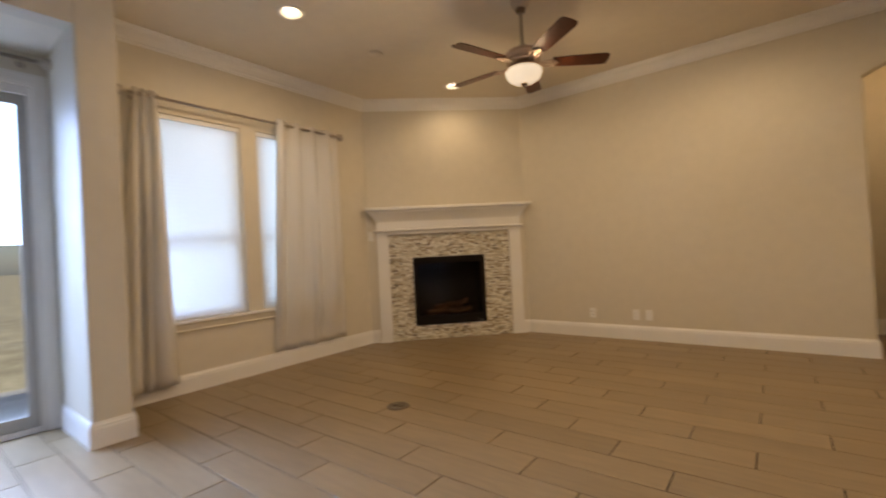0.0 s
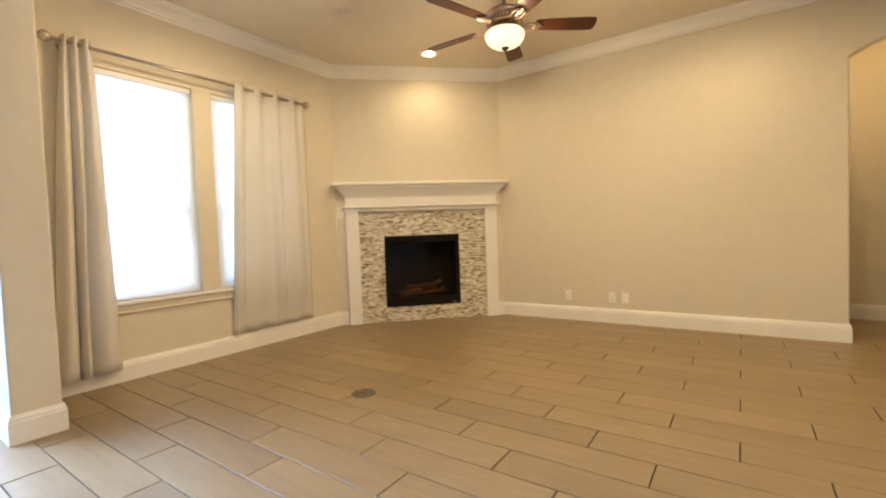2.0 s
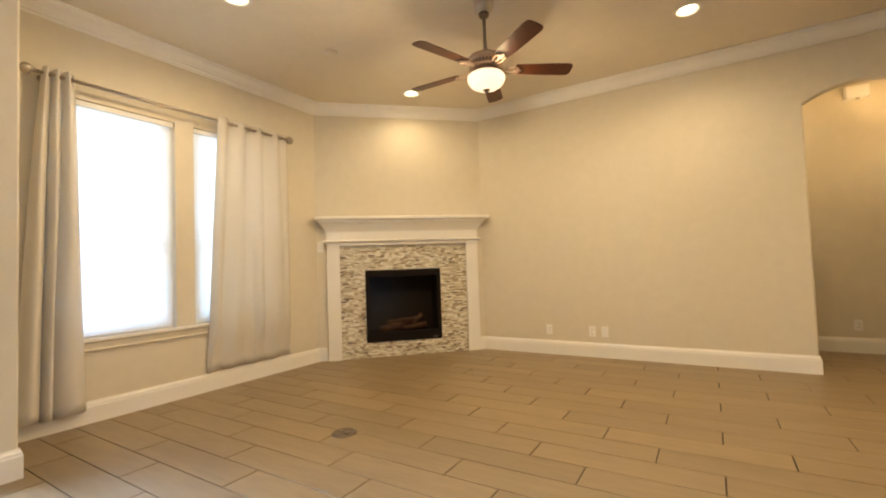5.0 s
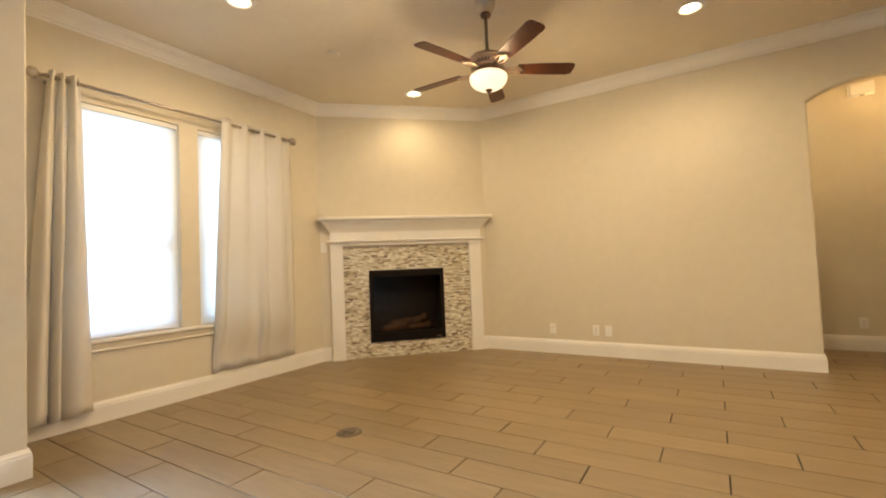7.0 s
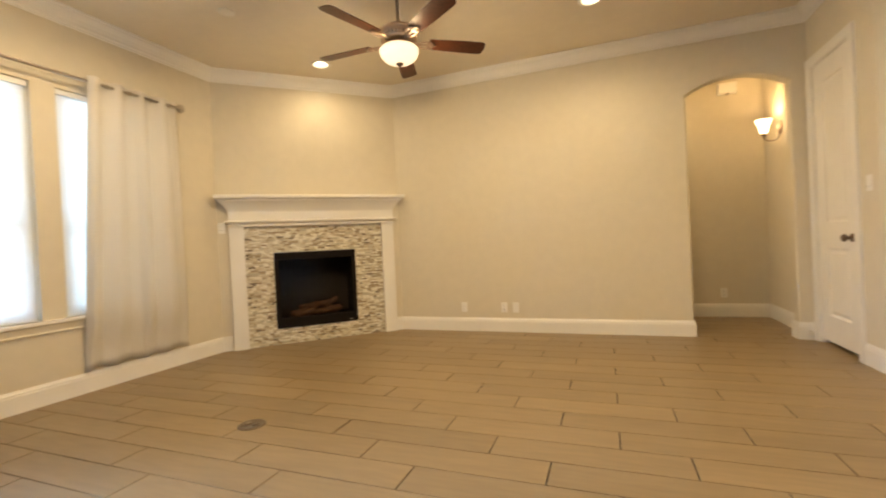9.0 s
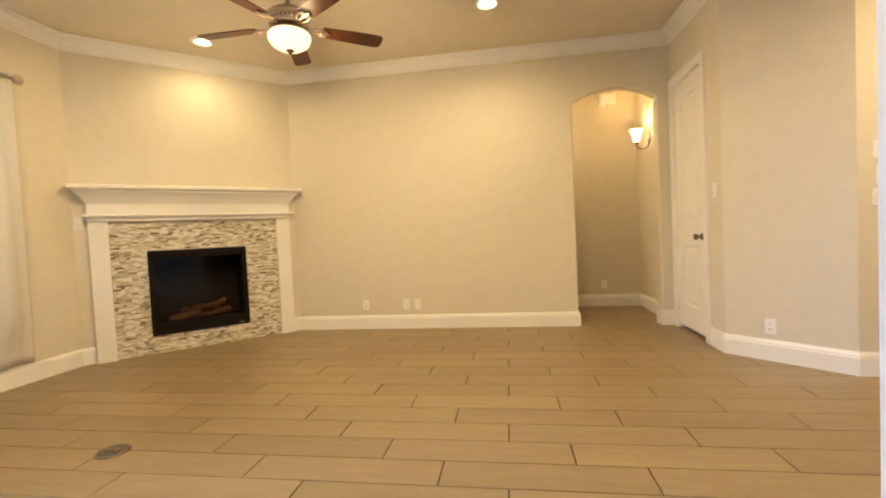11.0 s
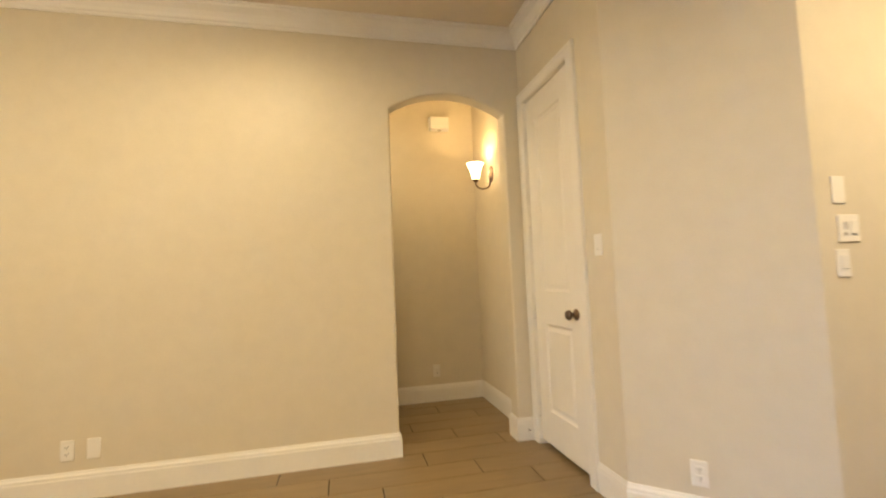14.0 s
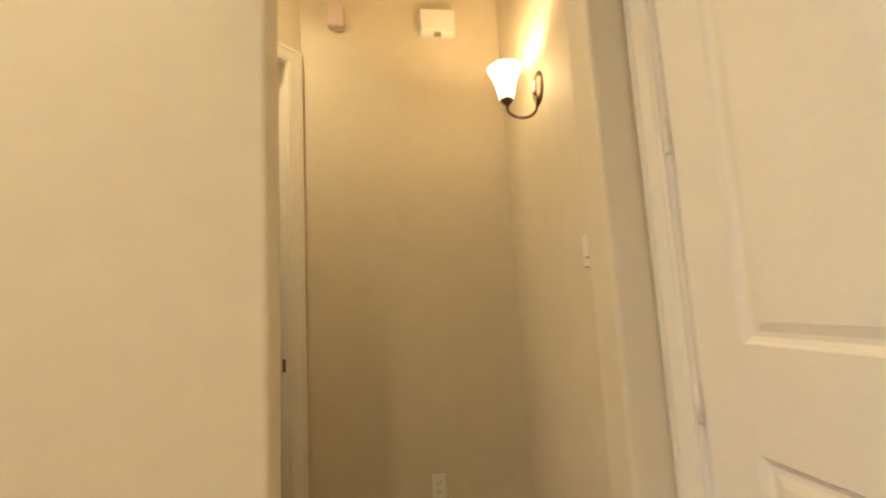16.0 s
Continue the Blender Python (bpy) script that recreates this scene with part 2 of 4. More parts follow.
def sweep(path, profile, z0=0.0):
    """Runs a closed (out, up) profile along a plan polyline with mitred corners; out is to the right of the way."""
    bm = bmesh.new()
    pts = [Vector(p) for p in path]
    rings = []
    for i, p in enumerate(pts):
        d0 = (p - pts[i - 1]).normalized() if i else (pts[1] - p).normalized()
        d1 = (pts[i + 1] - p).normalized() if i + 1 < len(pts) else d0
        n0, n1 = Vector((d0.y, -d0.x)), Vector((d1.y, -d1.x))
        n = (n0 + n1).normalized()
        n = n / max(0.3, n.dot(n0))
        rings.append([bm.verts.new((p.x + n.x * o, p.y + n.y * o, z0 + u)) for o, u in profile])
    k = len(profile)
    for a, b in zip(rings, rings[1:]):
        for i in range(k):
            bm.faces.new((a[i], a[(i + 1) % k], b[(i + 1) % k], b[i]))
    bm.faces.new(rings[0])
    bm.faces.new(rings[-1])
    bmesh.ops.recalc_face_normals(bm, faces=bm.faces[:])
    return bm


def slab(outline, thick, m):
    """A flat outline in its own xy plane, thickened along z, placed by m."""
    bm = bmesh.new()
    low = [bm.verts.new((x, y, 0)) for x, y in outline]
    high = [bm.verts.new((x, y, thick)) for x, y in outline]
    bm.faces.new(low)
    bm.faces.new(high)
    for i in range(len(low)):
        j = (i + 1) % len(low)
        bm.faces.new((low[i], low[j], high[j], high[i]))
    bmesh.ops.recalc_face_normals(bm, faces=bm.faces[:])
    bmesh.ops.transform(bm, matrix=m, verts=bm.verts[:])
    return bm


def merge(*bms):
    out = bmesh.new()
    for b in bms:
        data = bpy.data.meshes.new("tmp")
        b.to_mesh(data)
        out.from_mesh(data)
        b.free()
        bpy.data.meshes.remove(data)
    return out


def mesh_of(name, bm, mat):
    data = bpy.data.meshes.new(name)
    bm.to_mesh(data)
    bm.free()
    data.materials.append(mat)
    return data


def part(name, bm, mat, parent, label=""):
    ob = new(name, mesh_of(name, bm, mat))
    if parent:
        ob.parent = parent
    return tagged(ob, label) if label else ob


def structure(name, bm, mat, label, category, bevel=0.0):
    ob = tagged(new(name, mesh_of(name, bm, mat)), label, category, kind="structure")
    if bevel:
        mod = ob.modifiers.new("edge", "BEVEL")
        mod.width, mod.segments, mod.limit_method, mod.angle_limit = bevel, 3, "ANGLE", radians(60)
    return ob


def thing(name, label, category, group=""):
    return tagged(new(name), label, category, group)


# ---------- shell ----------
T = 0.13
SOUTH, EAST = -2.6, 5.6
P, Q = Vector((WX, 4.83)), Vector((-1.46, NY))              # chimney breast wall, corner to corner
FL = (Q - P).length
FA = math.degrees(math.atan2(Q.y - P.y, Q.x - P.x))
FIRE = pose(P.x, P.y, 0, 0, 0, FA)                          # x along the wall, -y into the room
D0, D1 = (EX, 5.175), (EX + 0.565, 4.61)                    # slanted wall beside the closet door

bm = bmesh.new()
WIN = [(2.40, 3.25), (3.41, 4.26)]
WZ0, WZ1 = 0.62, 2.40
NOOK0, NOOK1 = -0.75, 1.85
PD0, PD1, PDZ = -0.35, 1.76, 2.40
for y0, y1, z0, z1 in ((SOUTH, PD0, 0, CZ), (PD0, PD1, PDZ, CZ), (PD1, WIN[0][0], 0, CZ), (WIN[0][0], WIN[1][1], 0, WZ0), (WIN[0][0], WIN[1][1], WZ1, CZ), (WIN[0][1], WIN[1][0], WZ0, WZ1), (WIN[1][1], 5.2, 0, CZ)):
    box(bm, WX - T, y0, z0, WX, y1, z1)
structure("wall_west", bm, PAINT, "greige painted wall with two windows and a patio door", "wall")

wall = bmesh.new()
box(wall, WX, NOOK1, 0, COLX, 2.07, CZ)
structure("wall_wing", wall, PAINT, "greige wing wall standing between window bay and patio door nook", "wall", 0.012)
wall = bmesh.new()
box(wall, COLX - 0.14, NOOK0, 2.62, COLX, NOOK1, CZ)
box(wall, COLX - 0.14, SOUTH, 0, COLX, NOOK0, CZ)
structure("wall_nook", wall, PAINT, "greige header wall over the patio door nook", "wall")
wall = bmesh.new()
box(wall, WX, NOOK0, 2.63, COLX - 0.14, NOOK1, 2.70)
structure("ceiling_nook", wall, CEIL, "painted low ceiling of the patio door nook", "ceiling")

# north wall with the arched opening
AX0, AX1, ASP, ATOP = 1.78, 2.64, 2.405, 2.535
half, rise = (AX1 - AX0) / 2, ATOP - ASP
RAD = (half * half + rise * rise) / (2 * rise)
arc = []
for i in range(25):
    u = -half + 2 * half * i / 24
    arc.append(((AX0 + AX1) / 2 + u, ATOP - RAD + math.sqrt(RAD * RAD - u * u)))
outline = [(-1.7, 0), (AX0, 0)] + arc + [(AX1, 0), (EX + T, 0), (EX + T, CZ), (-1.7, CZ)]
structure("wall_north", slab(outline, T, pose(0, NY + T, 0, 90, 0, 0)), PAINT, "greige painted wall with an arched opening to the hall", "wall", 0.014)

# chimney breast wall with the hole for the fire
U0, U1, FZ0, FZ1 = 0.575, 1.445, 0.20, 1.02
wall = bmesh.new()
outer = [(-0.12, 0), (FL + 0.12, 0), (FL + 0.12, CZ), (-0.12, CZ)]
inner = [(U0, FZ0), (U1, FZ0), (U1, FZ1), (U0, FZ1)]
loops = [[wall.verts.new(FIRE @ Vector((u, d, z))) for u, z in ring] for d in (0, 0.10) for ring in (outer, inner)]
for i in range(4):
    k = (i + 1) % 4
    for p, q in ((0, 1), (2, 3), (0, 2), (1, 3)):
        wall.faces.new((loops[p][i], loops[p][k], loops[q][k], loops[q][i]))
bmesh.ops.recalc_face_normals(wall, faces=wall.faces[:])
structure("wall_chimney", wall, PAINT, "slanted greige corner wall above the fireplace", "wall")

# east wall with the closet door, slanted wall, short south-facing wall
DY0, DY1, DZ = 5.505, 6.150, 2.462
wall = bmesh.new()
for y0, y1, z0, z1 in ((D0[1], DY0, 0, CZ), (DY0, DY1, DZ, CZ), (DY1, NY, 0, CZ)):
    box(wall, EX, y0, z0, EX + T, y1, z1)
structure("wall_east", wall, PAINT, "greige painted wall round the closet door", "wall")
SL = math.hypot(D1[0] - D0[0], D1[1] - D0[1])
SLANT = pose(D0[0], D0[1], 0, 0, 0, -45)
wall = bmesh.new()
box(wall, 0, 0, 0, SL, 0.12, CZ, SLANT)
structure("wall_slanted", wall, PAINT, "short slanted greige wall beside the closet", "wall")
wall = bmesh.new()
box(wall, D1[0], D1[1], 0, EAST + T, D1[1] + 0.13, CZ)
structure("wall_switches", wall, PAINT, "greige wall that carries the light switches", "wall")
wall = bmesh.new()
box(wall, EX + 0.75, D1[1] + 0.13, 0, EX + 0.8, NY, CZ)
box(wall, EX + T, NY - 0.05, 0, EX + 0.8, NY, CZ)
structure("wall_closet", wall, PAINT, "plain greige closet walls behind the door", "wall")

# hall behind the arch; its far corner is cut off by a slanted wall with a door
HX, HY = 0.85, 7.44
HA = (1.668, HY)
HALL_SLANT = Matrix(((-0.7071, -0.7071, 0, HA[0]), (0.7071, -0.7071, 0, HA[1]), (0, 0, 1, 0), (0, 0, 0, 1)))   # x into the wall, y along it
HD0, HD1 = 0.088, 0.848
wall = bmesh.new()
box(wall, HX - T, HY, 0, EX + T, HY + T, CZ)
structure("wall_hall_back", wall, PAINT, "greige end wall of the small hall", "wall")
wall = bmesh.new()
box(wall, EX, NY + T, 0, EX + T, HY, CZ)
structure("wall_hall_east", wall, PAINT, "greige hall wall with the lit sconce", "wall")
wall = bmesh.new()
for y0, y1, z0, z1 in ((0, HD0, 0, CZ), (HD0, HD1, DZ, CZ), (HD1, 1.15, 0, CZ)):
    box(wall, 0, y0, z0, 0.11, y1, z1, HALL_SLANT)
structure("wall_hall_slanted", wall, PAINT, "slanted greige hall wall with a white door", "wall")
wall = bmesh.new()
box(wall, HX - T, NY + T, 0, HX, HY, CZ)
structure("wall_hall_west", wall, PAINT, "plain greige hall wall", "wall")

# walls that close the place
wall = bmesh.new()
box(wall, WX - T, SOUTH - T, 0, EAST + T, SOUTH, CZ)
structure("wall_south", wall, PAINT, "plain greige wall behind the camera", "wall")
wall = bmesh.new()
box(wall, EAST, SOUTH, 0, EAST + T, D1[1], CZ)
structure("wall_far_east", wall, PAINT, "plain greige wall of the kitchen side", "wall")
# the partition's cool daylit tone comes from its greyed colour
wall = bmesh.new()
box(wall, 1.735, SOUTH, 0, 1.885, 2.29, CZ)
structure("wall_partition", wall, DAYLIGHT_GREY, "partition end with its cool daylight put into a grey wall colour", "wall", 0.012)

ceiling = bmesh.new()
HOLE = 0.0755                                              # half width of the cut for a downlight
xs = sorted({WX - T, EAST + T} | {v for x, y, w in DOWNLIGHTS for v in (x - HOLE, x + HOLE)})
ys = sorted({SOUTH - T, HY + T} | {v for x, y, w in DOWNLIGHTS for v in (y - HOLE, y + HOLE)})
net = {}


def ceiling_corner(x, y, z):
    if (x, y, z) not in net:
        net[x, y, z] = ceiling.verts.new((x, y, z))
    return net[x, y, z]


def is_hole(i, j):
    if not (0 <= i < len(xs) - 1 and 0 <= j < len(ys) - 1):
        return True
    cx, cy = (xs[i] + xs[i + 1]) / 2, (ys[j] + ys[j + 1]) / 2
    return any(abs(cx - x) < HOLE and abs(cy - y) < HOLE for x, y, w in DOWNLIGHTS)


for i in range(len(xs) - 1):
    for j in range(len(ys) - 1):
        if is_hole(i, j):
            continue
        ring = [(xs[i], ys[j]), (xs[i + 1], ys[j]), (xs[i + 1], ys[j + 1]), (xs[i], ys[j + 1])]
        for z in (CZ, CZ + 0.15):
            ceiling.faces.new([ceiling_corner(x, y, z) for x, y in ring])
        for k, (di, dj) in enumerate(((0, -1), (1, 0), (0, 1), (-1, 0))):
            if is_hole(i + di, j + dj):
                (xa, ya), (xb, yb) = ring[k], ring[(k + 1) % 4]
                ceiling.faces.new([ceiling_corner(xa, ya, CZ), ceiling_corner(xb, yb, CZ), ceiling_corner(xb, yb, CZ + 0.15), ceiling_corner(xa, ya, CZ + 0.15)])
bmesh.ops.recalc_face_normals(ceiling, faces=ceiling.faces[:])
structure("ceiling", ceiling, CEIL, "matt painted flat ceiling", "ceiling")

# mouldings
CROWN = [(0, 0), (0, -0.128), (0.012, -0.128), (0.014, -0.112), (0.024, -0.104), (0.030, -0.085), (0.046, -0.058), (0.066, -0.040), (0.078, -0.032), (0.082, -0.018), (0.092, -0.014), (0.092, 0)]
path = [(COLX, 2.07), (WX, 2.07), tuple(P), tuple(Q), (EX, NY), D0, D1, (EAST, D1[1])]
structure("crown_moulding", sweep(path, CROWN, CZ), TRIM, "white stepped crown moulding under the ceiling", "moulding")
BASE = [(0, 0), (0.016, 0), (0.016, 0.118), (0.013, 0.128), (0.013, 0.138), (0.007, 0.150), (0.005, 0.160), (0, 0.160)]


def baseboard(*path):
    return structure("baseboard", sweep(path, BASE), TRIM, "white painted baseboard with a moulded top", "baseboard")


def fire_at(u, out):
    v = FIRE @ Vector((u, -out, 0))
    return (v.x, v.y)


baseboard((WX, NOOK1), (COLX, NOOK1), (COLX, 2.07), (WX, 2.07), tuple(P), fire_at(0.10, 0))
baseboard(fire_at(1.955, 0), tuple(Q), (AX0, NY), (AX0, NY + T), (HX, NY + T))
baseboard(HA, (EX, HY), (EX, NY + T), (AX1, NY + T), (AX1, NY), (EX, NY))
baseboard((EX, DY0 - 0.085), D0, D1, (EAST, D1[1]))
baseboard((1.885, SOUTH), (1.885, 2.29), (1.735, 2.29), (1.735, SOUTH))

# ---------- outside ----------
bm = bmesh.new()
box(bm, -900, -900, -0.40, 900, 900, -0.12)
structure("ground", bm, LAWN, "pale dry sunlit lawn reaching the horizon", "ground")
bm = bmesh.new()
box(bm, -4.78, -2.4, -0.12, WX - T, 4.6, -0.03)
structure("pavement", bm, CONCRETE, "pale concrete patio slab outside the glass door", "patio")
bm = bmesh.new()
box(bm, WX - T, SOUTH - T, -0.12, EAST + T, HY + T, -0.006)
structure("floor_base", bm, GROUT, "dark brown grout bed under the floor tiles", "floor")

# ---------- windows ----------
for k, (y0, y1) in enumerate(WIN):
    win = tagged(new("window_%d" % (k + 1)), "white vinyl double-hung window with a drawn white shade", "window", "windows of the living room", "structure")
    xo = WX - 0.10
    fr = bmesh.new()
    for a in ((y0, WZ0, y0 + 0.04, WZ1), (y1 - 0.04, WZ0, y1, WZ1), (y0 + 0.04, WZ0, y1 - 0.04, WZ0 + 0.04), (y0 + 0.04, WZ1 - 0.04, y1 - 0.04, WZ1)):
        box(fr, xo - 0.02, a[0], a[1], xo + 0.045, a[2], a[3])
    frame_part = part("window_frame", fr, VINYL, win)
    mid = 1.33
    for nm, z0, z1, x in (("upper_sash", mid - 0.02, WZ1 - 0.04, xo - 0.012), ("lower_sash", WZ0 + 0.04, mid + 0.02, xo + 0.012)):
        sb = bmesh.new()
        for a in ((y0 + 0.04, z0, y0 + 0.075, z1), (y1 - 0.075, z0, y1 - 0.04, z1), (y0 + 0.075, z0, y1 - 0.075, z0 + 0.04), (y0 + 0.075, z1 - 0.04, y1 - 0.075, z1)):
            box(sb, x - 0.011, a[0], a[1], x + 0.011, a[2], a[3])
        sash = part(nm, sb, VINYL, win)
        gb = bmesh.new()
        box(gb, x - 0.003, y0 + 0.075, z0 + 0.04, x + 0.003, y1 - 0.075, z1 - 0.04)
        g = part("pane", gb, GLASS, sash)
        g.visible_shadow = False
    # shade
    sh = thing("window_shade", "white light-filtering fabric shade drawn down, glowing with daylight", "window shade", "window shades")
    part("headrail", soft_box(WX - 0.052, y0 + 0.008, WZ1 - 0.045, WX - 0.012, y1 - 0.008, WZ1 - 0.003, 0.004), VINYL, sh)
    fb = bmesh.new()
    rows = 96
    zt, zb = WZ1 - 0.045, WZ0 + 0.014
    grid = []
    for r in range(rows + 1):
        z = zt + (zb - zt) * r / rows
        line = []
        for c in range(9):
            y = y0 + 0.012 + (y1 - y0 - 0.044) * c / 8
            y += 0.012 * math.exp(-((z - 0.95) / 0.15) ** 2) * (c / 8) ** 4
            line.append(fb.verts.new((WX - 0.030 + (0.0005 if r % 2 else -0.0005) + 0.003 * math.sin(5 * z + 3 * y), y, z)))
        grid.append(line)
    for a, b in zip(grid, grid[1:]):
        for c in range(8):
            fb.faces.new((a[c], a[c + 1], b[c + 1], b[c]))
    part("fabric", fb, BLIND, sh)
    part("bottom_rail", soft_box(WX - 0.040, y0 + 0.012, WZ0 + 0.001, WX - 0.022, y1 - 0.018, WZ0 + 0.016, 0.003), VINYL, sh)

sill = bmesh.new()
box(sill, WX - 0.10, WIN[0][0] - 0.04, WZ0 - 0.028, WX + 0.035, WIN[1][1] + 0.04, WZ0)
sillob = structure("window_sill", sill, TRIM, "white painted window stool along both windows", "sill", 0.006)
APRON = [(0, 0), (0.012, 0), (0.018, 0.006), (0.018, 0.014), (0.010, 0.020), (0.010, 0.062), (0.016, 0.072), (0, 0.072)]
structure("window_apron", sweep([(WX, WIN[0][0] - 0.02), (WX, WIN[1][1] + 0.02)], APRON, WZ0 - 0.10), PAINT, "wall-coloured moulded apron under the window stool", "trim")

# ---------- patio door ----------
CAS = 0.085


def casing(m, y0, y1, top, name, label):
    """Three moulded boards round a doorway; in the wall's own frame the room lies on the -x side and y runs along."""
    bm = bmesh.new()
    for lo, hi, d in ((0.0, CAS, 0.014), (0.012, CAS - 0.014, 0.018), (CAS - 0.024, CAS - 0.004, 0.021)):
        box(bm, -d, y0 - hi, 0, 0, y0 - lo, top + hi, m)
        box(bm, -d, y1 + lo, 0, 0, y1 + hi, top + hi, m)
        box(bm, -d, y0 - lo, top + lo, 0, y1 + lo, top + hi, m)
    return structure(name, bm, TRIM, label, "trim")


casing(Matrix(((-1, 0, 0, WX), (0, -1, 0, 0), (0, 0, 1, 0), (0, 0, 0, 1))), -PD1, -PD0, PDZ, "trim_patio_door", "white casing round the patio door")
door = tagged(new("door_patio"), "sliding glass patio door in a taupe frame", "door", "", "structure")
fr = bmesh.new()
x0, x1 = WX - 0.11, WX - 0.01
for a in ((PD0, 0.0, PD0 + 0.02, PDZ), (PD1 - 0.02, 0.0, PD1, PDZ), (PD0 + 0.02, PDZ - 0.06, PD1 - 0.02, PDZ), (PD0 + 0.02, 0.0, PD1 - 0.02, 0.035)):
    box(fr, x0, a[0], a[1], x1, a[2], a[3])
part("door_frame", fr, TRIM, door)
midy = (PD0 + PD1) / 2
for nm, a, b, x in (("fixed_leaf", PD0 + 0.02, midy + 0.03, WX - 0.085), ("sliding_leaf", midy - 0.03, PD1 - 0.02, WX - 0.05)):
    lb = bmesh.new()
    for q in ((a, 0.035, a + 0.06, PDZ - 0.06), (b - 0.06, 0.035, b, PDZ - 0.06), (a + 0.06, 0.035, b - 0.06, 0.12), (a + 0.06, PDZ - 0.13, b - 0.06, PDZ - 0.06)):
        box(lb, x - 0.016, q[0], q[1], x + 0.016, q[2], q[3])
    leaf = part(nm, lb, TAUPE, door)
    gb = bmesh.new()
    box(gb, x - 0.004, a + 0.06, 0.12, x + 0.004, b - 0.06, PDZ - 0.13)
    g = part("pane", gb, GLASS, leaf)
    g.visible_shadow = False

# ---------- curtains ----------


def rod(name, x, y0, y1, z, label):
    r = thing(name, label, "curtain rod")
    part("bar", tube([(x, y0, z), (x, (y0 + y1) / 2, z), (x, y1, z)], 0.0125, 14), RODMETAL, r)
    knob = [(0, -0.038), (0.017, -0.034), (0.035, -0.019), (0.040, 0.0), (0.035, 0.019), (0.018, 0.029), (0.012, 0.034), (0.017, 0.040), (0.017, 0.046), (0.011, 0.050), (0.011, 0.060)]
    part("finial", lathe(knob, 20, pose(x, y0 - 0.050, z, -90, 0, 0)), NICKEL, r)
    part("finial", lathe(knob, 20, pose(x, y1 + 0.050, z, 90, 0, 0)), NICKEL, r)
    for y in (y0 + 0.05, y1 - 0.07):
        b = merge(tube([(WX, y, z - 0.014), (x, y, z - 0.014), (x + 0.014, y, z - 0.004)], 0.006, 8), lathe([(0, 0), (0.022, 0), (0.022, 0.006), (0.0, 0.010)], 16, pose(WX, y, z - 0.014, 0, 90, 0)), lathe([(0.0125, -0.009), (0.016, -0.009), (0.016, 0.009), (0.0125, 0.009)], 16, pose(x, y, z, 90, 0, 0)))
        part("bracket", b, RODMETAL, r)
    return r


RODX, RODZ = WX + 0.09, 2.49
rod("curtain_rod", RODX, 2.305, 4.35, RODZ, "brushed nickel curtain rod with ball finials on the wall")
rod("curtain_rod", WX + 0.10, PD0 - 0.05, PD1 + 0.02, 2.55, "brushed nickel curtain rod over the patio door")


def curtain(y_top, y_low, z_low, widths, depth, seed, label, gather, bulge, back):
    """A grommet curtain: folds across at the rod, falling looser and wider towards the hem."""
    c = thing("curtain", label, "curtain", "curtains")
    rnd = random.Random(seed)
    folds = len(widths)
    cols, rows = folds * 20, 34
    ends = [sum(widths[:k]) / sum(widths) for k in range(folds + 1)]
    ph = [rnd.uniform(-0.5, 0.5) for _ in range(folds + 2)]
    amp = [rnd.uniform(0.75, 1.25) for _ in range(folds + 2)]
    bm = bmesh.new()
    lines = []
    for r in range(rows + 1):
        v = r / rows
        z = RODZ + 0.045 + (z_low - RODZ - 0.045) * v
        a = y_top[0] + (y_low[0] - y_top[0]) * v ** gather
        b = y_top[1] + (y_low[1] - y_top[1]) * v ** gather
        line = []
        for i in range(cols + 1):
            u = i / cols
            f = u * folds
            k = int(min(f, folds - 1))
            mix = f - k
            am = amp[k] * (1 - mix) + amp[k + 1] * mix
            sh = (ph[k] * (1 - mix) + ph[k + 1] * mix) * v
            w = math.sin(2 * math.pi * (f + sh * 0.35))
            pleat = 2.0 * abs(math.sin(math.pi * (f + sh * 0.1))) ** 0.8 - 1.15
            w += (pleat - w) * bulge * min(1.0, 0.3 + 1.6 * v)
            loose = min(1.0, 1.5 * v)
            at = u + (ends[k] + (ends[k + 1] - ends[k]) * mix - u) * loose
            wide = depth * (0.75 + 0.45 * v * (am - 0.6))
            x = RODX - back * v + wide * w + 0.010 * math.sin(3.1 * v + 5 * u + seed)
            y = a + (b - a) * (at + 0.10 / folds * math.sin(4 * math.pi * f + 1.0) * v * 0.5 * (1 - bulge))
            low = min(1.0, max(0.0, (0.52 - z) / 0.2))
            x += (WX + 0.040 + 0.35 * (x - RODX) - x) * low * (back > 0)
            line.append(bm.verts.new((max(x, WX + 0.038 - 0.014 * low + 0.004 * math.sin(9 * u + 4 * v)), y, z - 0.012 * v * math.sin(2 * math.pi * f + 1.2) * am)))
        lines.append(line)
    for p, q in zip(lines, lines[1:]):
        for i in range(cols):
            bm.faces.new((p[i], p[i + 1], q[i + 1], q[i])).smooth = True
    panel = part("cloth", bm, CURTAIN, c)
    mod = panel.modifiers.new("thick", "SOLIDIFY")
    mod.thickness, mod.offset = 0.003, 0
    for k in range(folds * 2):
        u = (k + 0.5) / (folds * 2)
        y = y_top[0] + (y_top[1] - y_top[0]) * u
        ring = [(0.0165 + 0.0045 * math.cos(t * math.pi / 4), 0.003 * math.sin(t * math.pi / 4)) for t in range(9)]
        part("grommet", lathe(ring, 18, pose(RODX, y, RODZ, 90, 0, 62 if k % 2 else -62)), NICKEL, c)
    return c


